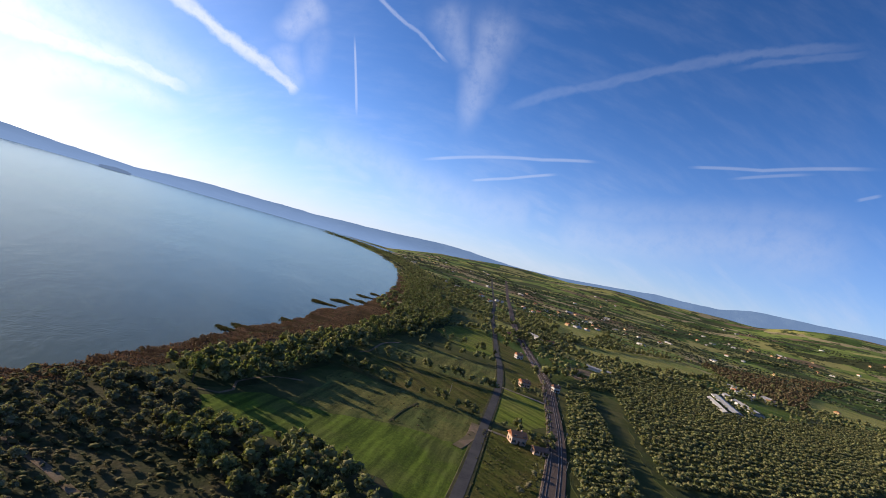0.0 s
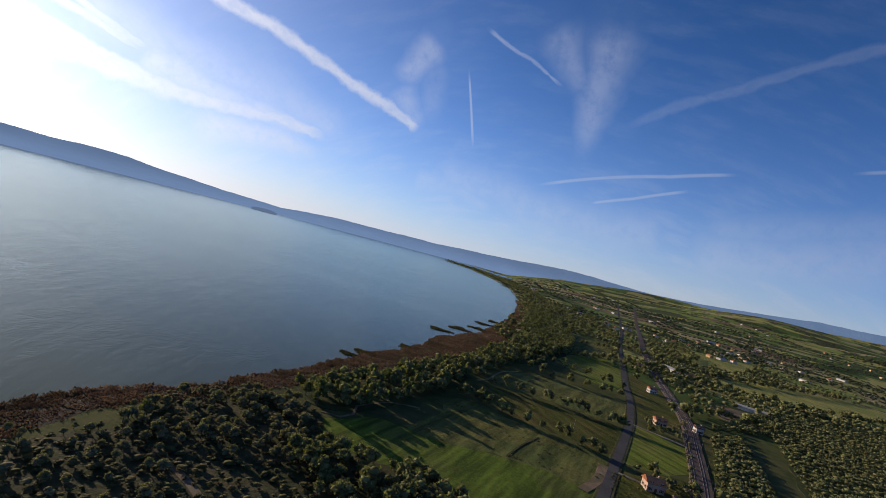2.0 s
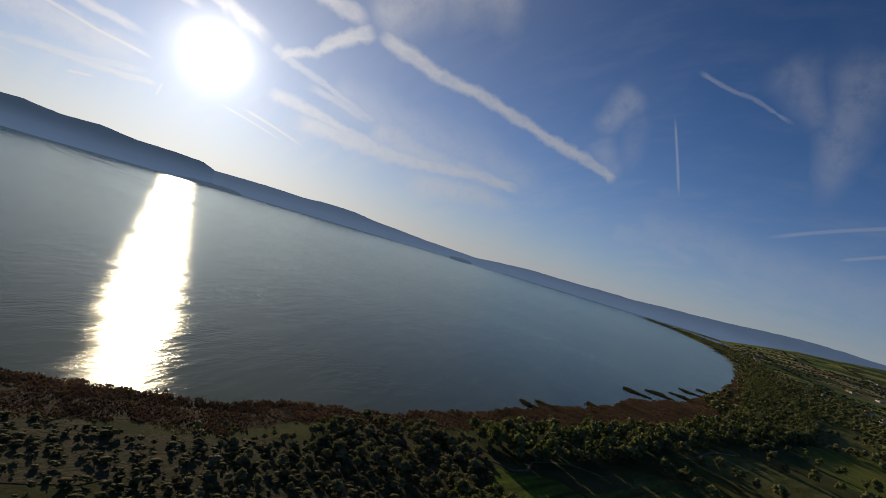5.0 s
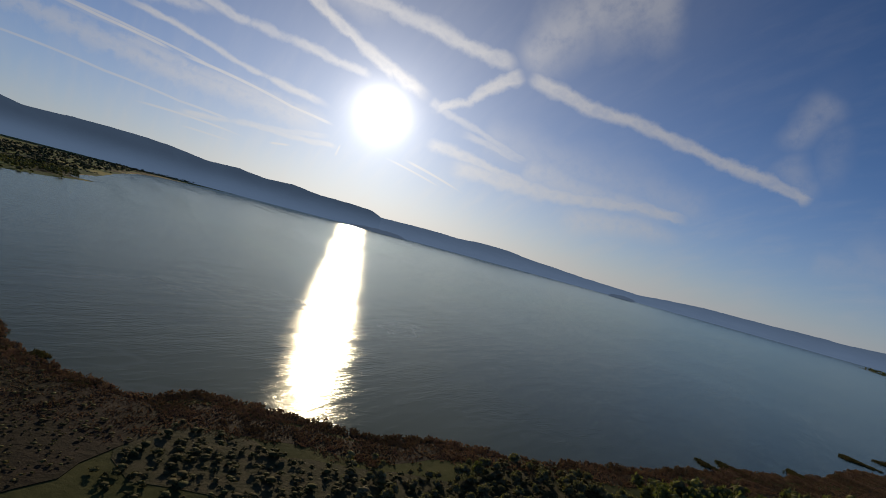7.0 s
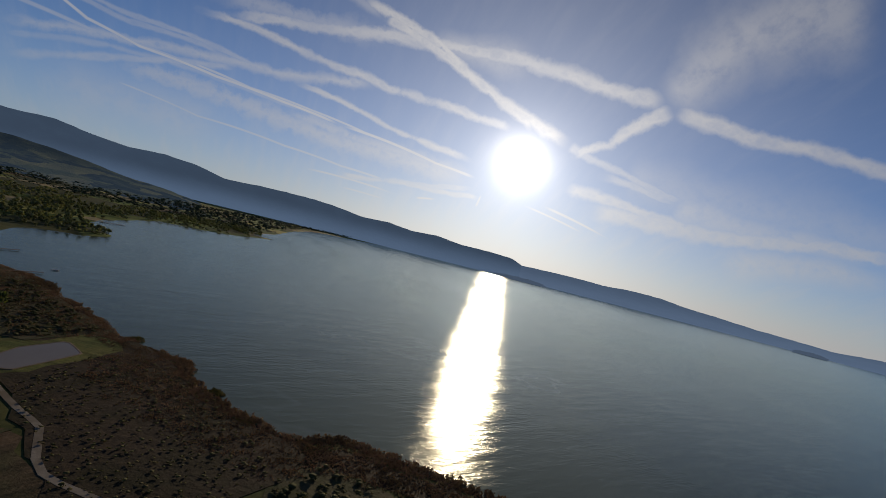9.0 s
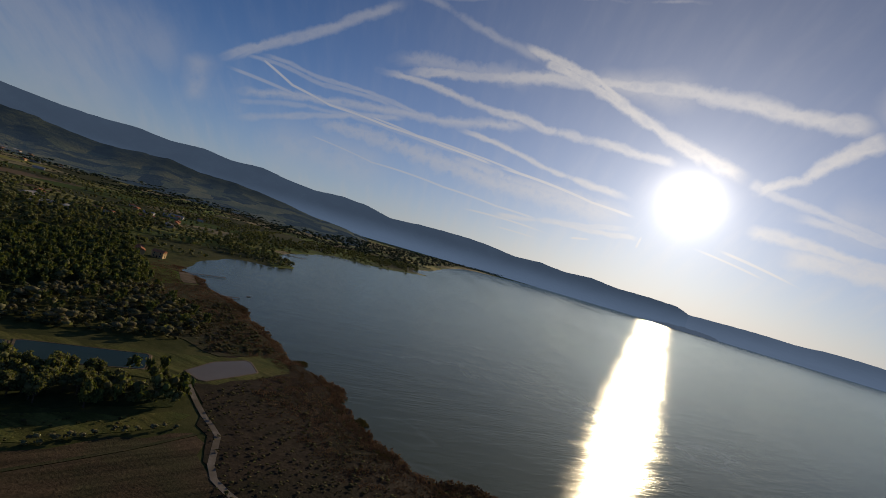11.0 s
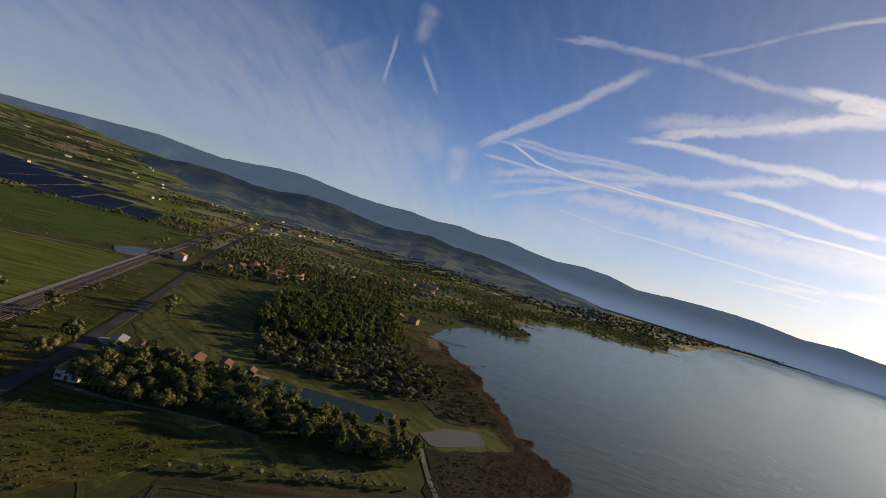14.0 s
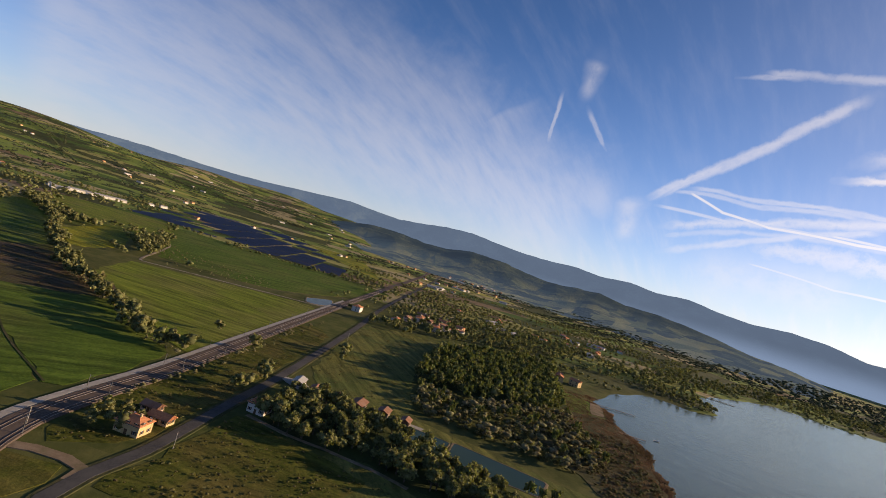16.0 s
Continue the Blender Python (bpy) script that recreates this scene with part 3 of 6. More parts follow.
def distance_to(line, pts):
    """The distance of points from a line of points, open."""
    dense = np.concatenate([a + (b - a) * np.linspace(0, 1, max(2, int(np.linalg.norm(b - a) / 3)), endpoint=False)[:, None]
                            for a, b in zip(line[:-1], line[1:])])
    tree = kdtree.KDTree(len(dense))
    for i, (x, y) in enumerate(dense):
        tree.insert((x, y, 0), i)
    tree.balance()
    return np.array([tree.find((x, y, 0))[2] for x, y in np.asarray(pts, float)])


# ---- the lake's outline ----
NEAR_SHORE = curve_through([(-923, 3583), (-629, 3199), (-351, 2500), (-182, 1915), (-88, 1263), (-64, 881), (-72, 630), (-96, 494), (-101, 416),
              (-113, 348), (-118, 299), (-127, 258), (-132, 224), (-145, 186), (-156, 158), (-158, 137), (-171.7, 112.3), (-185, 92), (-199, 72),
              (-195.4, 54.3), (-212, 30), (-236, 11), (-272, -6), (-290, -36), (-328, -65), (-393, -116), (-426, -163), (-465, -191),
              (-475, -208), (-570, -234), (-656, -233), (-682, -193), (-732, -183), (-787, -211), (-857, -248), (-979, -252), (-1169, -232),
              (-1197, -167), (-1278, -91), (-1393, -43), (-1463, -7), (-1518, -61), (-1811, -12)], 6.0)
FAR_SHORE = curve_through([(-1811, -12), (-2612, 64), (-3421, 224), (-4150, 700), (-4420, 1250), (-4470, 1420), (-4380, 1440)], 40.0)
ARC = [(-4700 * math.sin(radians(a)), 4700 * math.cos(radians(a))) for a in (76, 70, 60, 50, 40, 30, 20, 13)]
INLET = [(-639, 3940), (-276, 3532), (-305, 3249), (-610, 3428), (-866, 3651)]
rng = np.random.default_rng(7)
wavy = NEAR_SHORE.copy()
reach = np.cumsum(np.r_[0, np.hypot(*np.diff(wavy, axis=0).T)])
wavy[:, 0] += 2.4 * np.sin(reach / 19.0 + 2 * np.sin(reach / 47.0)) + 1.0 * np.sin(reach / 6.3)
wavy[:, 1] += 2.5 * np.sin(reach / 13.0 + 1.0)
LAKE = np.concatenate([wavy, FAR_SHORE[1:], ARC, INLET])
SHORE_LINE = np.concatenate([LAKE, LAKE[:1]])

# ---- ground, water ----
MID = np.array((-5.0, 12.0))
RISE = [(-180, 190), (-120, 240), (-60, 300), (-36, 285), (-30, 215), (-20, 180), (-8, 125), (0, 92), (4, 30), (6, 0), (112, 0), (122, 40), (138, 60), (146, 105), (152, 150), (158, 172), (166, 185), (180, 190)]


def land_z(x, y):
    """The height of the land: flat near the lake, rolling and rising far out."""
    x, y = np.asarray(x, float), np.asarray(y, float)
    d = np.hypot(x - MID[0], y - MID[1])
    turn = np.degrees(np.arctan2(-(x - MID[0]), y - MID[1]))
    t = ((d - 1600) / 2700).clip(0, 1)
    roll = 1 + 0.2 * np.sin(x / 310 + np.sin(y / 420)) * np.cos(y / 370 + 0.6 * np.sin(x / 260))
    return LAND + np.interp(turn, *zip(*RISE)) * t**1.5 * roll



def ground():
    spokes, rings = 640, 280
    radius = np.concatenate([[0.0], np.geomspace(20, 4960, rings)])
    angle = np.linspace(0, 2 * math.pi, spokes, endpoint=False)
    xy = np.stack([MID[0] + radius[1:, None] * np.sin(angle), MID[1] + radius[1:, None] * np.cos(angle)], -1).reshape(-1, 2)
    wet = inside(LAKE, xy)
    off = np.minimum(distance_to(SHORE_LINE, xy), 60)
    z = np.where(wet, -off * 0.10, land_z(*xy.T) - LAND + LAND * np.clip(off / 6.0, 0.08, 1.0))
    z = np.maximum(z, -3.0)
    verts = np.concatenate([[[*MID, LAND]], np.c_[xy, z]])
    faces = [(0, 1 + (i + 1) % spokes, 1 + i) for i in range(spokes)]
    base = np.arange(rings - 1)[:, None] * spokes + 1
    i, j = np.arange(spokes), (np.arange(spokes) + 1) % spokes
    quads = np.stack([base + i, base + j, base + spokes + j, base + spokes + i], -1).reshape(-1, 4)
    ob = new("ground", mesh_of("ground", verts.tolist(), faces + quads.tolist(), FARMLAND))
    tagged(ob, "flat farmland in a patchwork of green and tan parcels", "ground", kind="structure")
    for poly in ob.data.polygons:
        poly.use_smooth = True


def lake():
    n = 96
    ring = [(MID[0] + 4960 * math.sin(2 * math.pi * i / n), MID[1] + 4960 * math.cos(2 * math.pi * i / n), 0.0) for i in range(n)]
    ob = new("lake_water", mesh_of("lake_water", ring, [range(n - 1, -1, -1)], WATER))
    tagged(ob, "grey-green lake water, lightly rippled, mirroring the low sun", "lake", kind="structure")


ground()
lake()


def repeat(ob, kids, m):
    """A copy of a thing whose parts are known, at the pose m: it shares the meshes and takes over the tags."""
    made = {}
    for o in (ob, *kids):
        made[o] = o.copy()
        scene.collection.objects.link(made[o])
        made[o].parent = made.get(o.parent)
    made[ob].matrix_basis = m
    return made[ob]


def patch(name, points, material, label, lift=0.05, category="field", wave=1.5):
    """A parcel of ground with a slightly uneven edge, laid a little above the plain."""
    line = curve_through(list(points) + [points[0]], 8.0)[:-1]
    a = np.arange(len(line))
    line = line + wave * np.stack([np.sin(a * 1.7), np.cos(a * 2.3)], -1)
    bm = bmesh.new()
    top = [bm.verts.new((x, y, LAND + lift)) for x, y in line]
    face = bm.faces.new(top)
    face.normal_update()
    if face.normal.z < 0:
        face.normal_flip()
    rim = [bm.verts.new((x, y, LAND - 0.3)) for x, y in line]
    for i in range(len(line)):
        bm.faces.new((top[i - 1], top[i], rim[i], rim[i - 1]))
    bmesh.ops.triangulate(bm, faces=[face])
    return tagged(part(name, bm, material, None), label, category, kind="structure")


def strip(name, points, wide, material, label, lift, category, thick=0.4, step=8.0, parent=None):
    """A band along a line: a road, a track bed, a path."""
    line = curve_through(points, step)
    way = np.gradient(line, axis=0)
    side = np.stack([-way[:, 1], way[:, 0]], -1) / np.linalg.norm(way, axis=1)[:, None] * wide / 2
    bm = bmesh.new()
    rows = [[bm.verts.new((*p, h)) for p, h in ((a - s * 1.08, z + lift - thick), (a - s, z + lift), (a + s, z + lift), (a + s * 1.08, z + lift - thick))]
            for a, s, z in zip(line, side, land_z(*line.T))]
    for p, q in zip(rows[:-1], rows[1:]):
        for i in range(3):
            bm.faces.new((p[i], q[i], q[i + 1], p[i + 1]))
    bmesh.ops.recalc_face_normals(bm, faces=bm.faces)
    return tagged(part(name, bm, material, parent), label, category, kind="structure")


# ---- hills round the horizon: degrees to the left of +y, degrees above the eye's level ----
SKYLINE = [(-180, 1.5), (-150, 1.5), (-110, 2.2), (-70, 3.2), (-48, 3.7), (-42, 3.63), (-39, 3.44), (-36, 3.31), (-33, 3.18), (-30, 2.44), (-27, 2.29), (-24, 2.23), (-21, 1.85), (-18, 1.54), (-15, 1.24), (-12, 1.01), (-9, 0.89), (-6, 0.98), (-3, 1.13), (0, 1.12), (3, 0.93), (6, 0.69), (9, 0.52), (12, 0.42), (15, 0.2), (18, 0.22), (21, 0.14), (24, 0.13), (27, 0.11), (30, -0.08), (33, -0.36), (36, -0.21), (39, -0.11), (42, 0.15), (45, 0.3), (48, 0.66), (51, 0.73), (54, 0.55), (57, 0.63), (60, 0.61), (63.2, 0.55), (64.5, 1.08), (67.5, 1.2), (70.5, 1.18), (73.5, 1.54), (76.5, 1.37), (79.5, 1.66), (82.5, 1.53), (85.5, 1.93), (88.5, 2.09), (91.5, 2.08), (94.5, 1.96), (97.5, 1.77), (100.5, 2.41), (103.5, 2.61), (106.5, 2.36), (109.5, 2.6), (112.5, 3.08), (115.5, 2.81), (118.5, 3.14), (121.5, 2.87), (124.5, 3.13), (127.5, 2.94), (130.5, 2.96), (133.5, 3.15), (136.5, 3.48), (139.5, 3.36), (142.5, 2.91), (145.5, 2.54), (148.5, 2.66), (151.5, 2.87), (154.5, 2.6), (157.5, 2.35), (160.5, 2.07), (163.5, 1.9), (166.5, 1.81), (169.5, 1.85), (172.5, 1.85), (175.5, 1.71), (178.5, 1.55), (180, 1.5)]
FOOT = [(80, -2.4), (85, -2.2), (88, -2.2), (91, -2.2), (94, -2.2), (97, -1.91), (100, -1.2), (103, -0.72), (106, -0.55), (109, -0), (112, 0.4), (115, 0.64), (118, 0.6), (121, 1.08), (124, 0.76), (127, 0.65), (130, 0.96), (133, 1.34), (136, 1.46), (139, 0.93), (142, 0.81), (145, 1.1), (148, 1.06), (152, 0.4), (156, -1)]


def hills(name, table, inner, outer, material, label, rough, seed):
    a = np.arange(table[0][0], table[-1][0] + 0.01, 0.4)
    crest = np.interp(a, *zip(*table))
    across = np.linspace(0, 1, 13)
    verts = []
    for turn, high in zip(a, crest):
        t = radians(turn)
        top = 90 + outer * math.tan(radians(high))
        for s in across:
            r = inner + (outer - inner) * s
            x, y = MID[0] - r * math.sin(t), MID[1] + r * math.cos(t)
            bump = noise.fractal(Vector((x / 420 + seed, y / 420, 0)), 1.0, 2.0, 5)
            fine = noise.noise(Vector((x / 60, y / 60, seed)))
            z = top * (s**1.5) * (1 + rough * bump * (1 - s**3)) + (4.0 * fine if s > 0.05 else -6.0)
            verts.append((x, y, max(z, -6.0)))
    m = len(across)
    faces = [(i * m + j, i * m + j + 1, i * m + m + j + 1, i * m + m + j) for i in range(len(a) - 1) for j in range(m - 1)]
    ob = new(name, mesh_of(name, verts, faces, material))
    for poly in ob.data.polygons:
        poly.use_smooth = True
    return tagged(ob, label, "hills", kind="structure")


# each range glows in its own haze colour, most at the foot
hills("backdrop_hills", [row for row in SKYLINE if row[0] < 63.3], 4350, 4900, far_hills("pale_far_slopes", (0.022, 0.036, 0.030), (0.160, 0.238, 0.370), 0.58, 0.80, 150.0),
      "pale blue far hills beyond the lake, their morning haze a painted glow", 0.5, 3.0)
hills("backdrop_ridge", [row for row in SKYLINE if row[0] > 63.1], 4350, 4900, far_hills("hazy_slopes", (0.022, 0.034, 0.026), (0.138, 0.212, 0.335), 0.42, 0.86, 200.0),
      "long blue-grey wooded ridge with painted mist glowing at its foot", 0.5, 3.0)
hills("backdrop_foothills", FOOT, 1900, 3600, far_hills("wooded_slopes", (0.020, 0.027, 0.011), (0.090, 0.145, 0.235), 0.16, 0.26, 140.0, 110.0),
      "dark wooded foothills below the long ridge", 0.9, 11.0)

# ---- parcels ----
FIELD_PARTS = []


def parcel(name, points, material, label, lift):
    FIELD_PARTS.append((name, points, material, label, lift))


parcel("field", [(-84, 212), (-70, 231), (-53, 237), (-35, 235), (0, 245), (39, 247), (30.6, 191.9), (24.6, 150.3), (0.5, 150.5), (6.6, 179.1), (-25.4, 196.1), (-51.4, 192.5), (-74, 197)], BRIGHT, "bright green young crop beside the straight road", 0.06)
parcel("field", [(-53, 237), (-44, 269), (-41, 311), (-6, 304), (26, 300), (48, 293), (40, 247), (0, 245), (-35, 235)], TAN, "dry tan meadow with long tree shadows", 0.05)
parcel("field", [(-43, 320), (-35, 365), (17, 374), (67, 368), (51, 302), (26, 306), (-7, 310)], GRASS, "green meadow between two tree rows", 0.05)
parcel("field", [(-34, 382), (-16, 438), (20, 462), (78, 441), (69, 381), (17, 378)], TAN, "pale meadow bounded by hedges", 0.05)
parcel("field", [(11, 616), (88, 689), (80, 516), (38, 523)], CROP2, "light green meadow strip by the road", 0.05)
parcel("field", [(5, 837), (100, 944), (96, 728), (18, 655)], TAN, "dry grass parcel by the road", 0.05)
parcel("field", [(49, 276), (89, 299), (81, 250), (65, 205), (42.6, 130.4), (18.6, 60.8), (4.6, 46.1), (12.6, 90.8), (36.6, 195.9)], GRASS, "rough grass round a farmhouse between road and railway", 0.05)
parcel("field", [(77, 390), (107, 369), (97, 315), (57, 299)], CROP2, "striped grass parcel between road and railway", 0.05)
parcel("field", [(98, 653), (129, 562), (119, 435), (85, 430)], GRASS, "narrow meadow between road and railway", 0.05)
parcel("field", [(263, 861), (582, 1134), (616, 995), (417, 817), (274, 741), (230, 743)], HAY, "large pale green hayfield", 0.05)
parcel("field", [(292, 1311), (520, 1402), (390, 1087), (222, 913)], HAY, "ochre dry field beyond the railway", 0.05)
parcel("field", [(489, 758), (584, 816), (607, 746), (445, 621)], CROP, "green parcel beside the greenhouses", 0.05)
parcel("field", [(876, 1191), (1154, 1200), (927, 953), (756, 922)], HAY, "wide pale green field", 0.05)
parcel("bare_plot", [(182, 592), (229, 604), (211, 536), (171, 527)], DIRT, "bare brown earth plot by a small building", 0.05)
parcel("scrubland", [(-144, 190), (-121, 220), (-89, 217), (-72, 191), (-51.4, 190.5), (-25.4, 194.1), (6.6, 177.1), (0.5, 120.8), (-40, 83.5), (-78.5, 65.5), (-117.9, 75.7), (-147.9, 93.1), (-137.9, 122.7), (-128.4, 157.9)], SCRUB, "rough scrub ground among bushes", 0.04)
parcel("meadow", [(-176.5, 62.7), (-166.1, 77.5), (-145.9, 95.8), (-136.9, 101.3), (-127.8, 75.9), (-142, 48.5), (-162.7, 43.7)], SCRUB, "rough wet meadow behind the reeds", 0.06)
parcel("field", [(-111, -92.1), (-127.1, -77.1), (-160.4, -52.5), (-177.9, -34.3), (-158.7, -19), (-123.7, 8.4), (-80.3, -2.1), (-59.1, -45), (-90.8, -75.5)], SOIL, "brown bare field by a gravel lane", 0.05)
parcel("field", [(-133.7, -129.6), (-146.4, -113.2), (-154.9, -92.6), (-171.1, -68.9), (-192, -44), (-179.9, -43), (-148.5, -67.6), (-113.2, -98.6), (-85.4, -88.5), (-101.5, -116)], TAN, "dull dry meadow beside a hedge", 0.05)
parcel("field", [(-48, -117.4), (-62.9, -127.6), (-106, -165), (-111, -159), (-118.7, -142.8), (-137.8, -105.5), (-112.1, -97.5), (-68.4, -101.3)], GRASS, "dark green meadow beside the road", 0.05)
parcel("field", [(-228, -300), (-307, -385), (-376, -361), (-359, -320), (-247, -219), (-219, -182), (-193, -169), (-169, -221)], TAN, "olive meadow with long shadows", 0.05)
parcel("field", [(-37.1, -146.2), (-47.7, -171.1), (-113, -241), (-214, -348), (-230, -324), (-145, -226), (-104, -182), (-80, -161.3), (-62.9, -143.2)], GRASS, "grass strip between road and railway", 0.04)
parcel("field", [(-1, -253), (-20, -253), (-34, -196), (-25.9, -187.9), (5.9, -153.4), (28.1, -187.1)], CROP, "deep green wheat corner", 0.05)
parcel("field", [(1, -349), (-14, -352), (-73, -346), (-91, -251), (-41, -190.3), (-36, -196), (-20, -253), (8, -257)], CROP, "deep green wheat field by the railway", 0.055)
parcel("field", [(-103, -513), (-268, -434), (-158, -309), (-104, -246), (-86, -318), (-63, -415)], CROP2, "green and yellow streaked wheat field", 0.05)
parcel("field", [(12, -480), (-35, -492), (-71, -413), (-78, -350), (-14, -354), (16, -366)], SOIL, "patchy brown fallow field", 0.05)
parcel("field", [(-138, -574), (-255, -505), (-440, -593), (-507, -701), (-220, -947), (-172, -728)], CROP, "long green field beside the solar farm", 0.05)
parcel("field", [(-45, -642), (-125, -781), (-107, -609), (-58, -541)], YELLOW, "yellow-green flowering field", 0.05)
parcel("field", [(18, -788), (-15, -864), (-42, -642), (-40, -525), (13, -521)], CROP, "green field behind a tree row", 0.05)
parcel("field", [(-42, -1075), (-171, -1021), (-221, -971), (-167, -772), (-62, -774)], CROP2, "pale green field near white sheds", 0.05)
parcel("field", [(-613, -2004), (-776, -1828), (-631, -994), (-672, -944), (-1079, -1956), (-785, -2486)], YELLOW, "long yellow field behind the solar farm", 0.05)
parcel("field", [(-1133, -1587), (-1327, -1798), (-1412, -1577), (-1217, -1414)], SOIL, "dark ploughed field by the railway", 0.05)
parcel("field", [(-439, -241), (-457, -200), (-420, -175), (-383, -179), (-394, -207)], BRIGHT, "mown green lawn by the lake", 0.05)
parcel("field", [(-12, -112), (-12, -141), (-24, -141), (-33, -136), (-40, -129), (-36, -118)], GRASS, "dark grass corner inside a lane's bend", 0.05)
parcel("marshland", [(-158.7, -16.8), (-179, -31), (-211, -49), (-228, -60), (-265, -38), (-289, -32), (-266, -8), (-229, 9), (-206, 30), (-189.1, 54.3), (-162.8, 48.5), (-134.9, 18.8), (-123.5, 3)], MARSH, "brown reed marsh at the lake edge", 0.05)
parcel("marshland", [(-265, -69), (-307, -168), (-383, -179), (-420, -163), (-388, -118), (-326, -67), (-294, -43)], SCRUB, "olive and brown scrub marsh", 0.05)
parcel("pond_bank", [(-186, -165), (-205, -162), (-228, -125), (-243, -95), (-262, -69), (-289, -46), (-270, -31), (-223, -55), (-213, -77), (-196, -103), (-181, -140)], TAN, "dry grass bank round three fish ponds", 0.06)
parcel("forest_floor", [(-113, 233), (-95, 283), (-65, 396), (-39, 553), (-32, 689), (-53, 1013), (-57, 1289), (-18, 1266), (31, 884), (41, 749), (31, 632), (12, 563), (-19, 475), (-41, 387), (-49, 320), (-73, 238), (-91, 223)], FOREST, "dark undergrowth of the shore wood", 0)
parcel("forest_floor", [(-115, -164), (-145, -197), (-165, -181), (-177, -153), (-187, -122), (-196, -105), (-209, -77), (-209, -57), (-196, -50), (-176.4, -72.2), (-158.2, -93.7), (-146.5, -118.7), (-123, -139.5)], FOREST, "dark undergrowth beside the ponds", 0)
parcel("forest_floor", [(-360, -327), (-443, -334), (-559, -323), (-461, -247), (-427, -213), (-388, -182), (-339, -179), (-296, -196), (-259, -218), (-254, -229)], FOREST, "dark undergrowth of a dense wood", 0)
parcel("forest_floor", [(147, 459), (262, 652), (458, 769), (413, 597), (663, 762), (877, 900), (406, 402), (254, 303), (151, 263), (210, 505)], FOREST, "weedy ground under a plantation", 0)
parcel("forest_floor", [(141, 438), (167, 451), (129, 249), (109, 180), (89, 200), (93, 245), (119, 349)], FOREST, "weedy ground under young trees", 0)
for n, (name, points, material, label, lift) in enumerate(FIELD_PARTS):
    patch(name, points, material, label, 0.03 + 0.005 * n)


def water_basin(points, label, water=POND):
    ob = patch("pond", points, water, label, 0.32, "pond", 0.2)
    bm = bmesh.new()
    line = curve_through(list(points) + [points[0]], 4.0)[:-1]
    mid = line.mean(0)
    rows = [[bm.verts.new((*(mid + (p - mid) * f), LAND + z)) for f, z in ((0.99, 0.1), (0.99, 0.40), (1.03, 0.42), (1.07, 0.0))] for p in line]
    for i in range(len(rows)):
        for j in range(3):
            bm.faces.new((rows[i - 1][j], rows[i][j], rows[i][j + 1], rows[i - 1][j + 1]))
    bmesh.ops.recalc_face_normals(bm, faces=bm.faces)
    part("bank", bm, DIRT, ob, "bare earth rim")


water_basin([(-254, -65), (-270, -55), (-270, -52), (-258, -43), (-256, -43), (-228, -55), (-227, -58), (-233, -68), (-235, -68)], "pale shallow rectangular fish pond", MUDDY)
water_basin([(-212, -133), (-214, -132), (-239, -91), (-238, -89), (-222, -81), (-220, -82), (-194, -118), (-195, -120)], "green rectangular fish pond beside trees")
water_basin([(-196, -150), (-198, -150), (-209, -135), (-209, -133), (-194, -123), (-192, -122), (-181, -138), (-181, -140)], "small green fish pond by the sheds")
water_basin([(-283, -488), (-321, -498), (-297, -459), (-272, -459)], "small dark farm pond beside the railway")

# ---- road, railway, lanes ----
ROAD = [(322, 2885), (189, 1468), (128, 946), (106, 715), (90, 555), (84, 474), (72, 385), (49, 272), (32.6, 193.9), (8.5, 90.9), (-18, -10), (-23, -71.2), (-36.3, -111.7), (-46.9, -122.9),
        (-64, -135.4), (-80, -151.2), (-110, -182), (-149, -221), (-237, -316), (-303, -389), (-461, -566), (-965, -1095), (-2567, -2806)]
RAIL = [(411, 2897), (237, 1472), (170, 948), (146, 713), (137, 596), (127, 459), (114, 381), (96, 289), (77, 218), (42.7, 105.5), (8, -10), (-9.8, -106.9), (-26.3, -151.6), (-47.6, -177.9), (-88, -218),
        (-150, -286), (-256, -402), (-402, -560), (-770, -955), (-2187, -2470), (-3110, -3382)]
strip("road", ROAD, 5.0, ASPHALT, "grey asphalt country road", 0.34, "road")
strip("verge", ROAD, 7.6, SCRUB, "grassy road verge", 0.27, "verge")
railway = strip("railway_bed", RAIL, 10.6, BALLAST, "brown ballast bed of a double-track railway", 0.55, "railway")
for off in (-4.4, -2.9, 1.2, 2.7):
    line = curve_through(RAIL, 8.0)
    run = np.gradient(line, axis=0)
    side = np.stack([-run[:, 1], run[:, 0]], -1) / np.linalg.norm(run, axis=1)[:, None]
    near = np.hypot(*(line - MID).T) < 900
    ob = strip("rail", (line + side * off)[near][::4], 0.16, STEEL, "", 0.72, "", 0.18, 8.0, railway)
    for key in ("category", "kind"):
        if key in ob:
            del ob[key]
line = curve_through(RAIL, 8.0)
run = np.gradient(line, axis=0)
side = np.stack([-run[:, 1], run[:, 0]], -1) / np.linalg.norm(run, axis=1)[:, None]
part_of = (line[:, 1] < -120) & (line[:, 1] > -520)
strip("service_strip", (line + side * 7.6)[part_of][::4],
      3.2, CONCRETE, "pale concrete service strip along the railway", 0.42, "pavement")

# ---- lanes and yards ----
strip("lane", [(-226, -66), (-222, -61), (-208, -50), (-194, -38), (-182.3, -26.7), (-170.5, -22.3), (-155.5, -14.6), (-143.1, 6)], 2.3, GRAVEL, "pale gravel lane through the marsh", 0.244, "lane")
strip("lane", [(-95, -75.6), (-105.7, -85.5), (-122.8, -68.4), (-137.8, -57.7), (-157.3, -44.9), (-179, -33.2)], 1.6, SCRUB, "worn field track", 0.248, "lane")
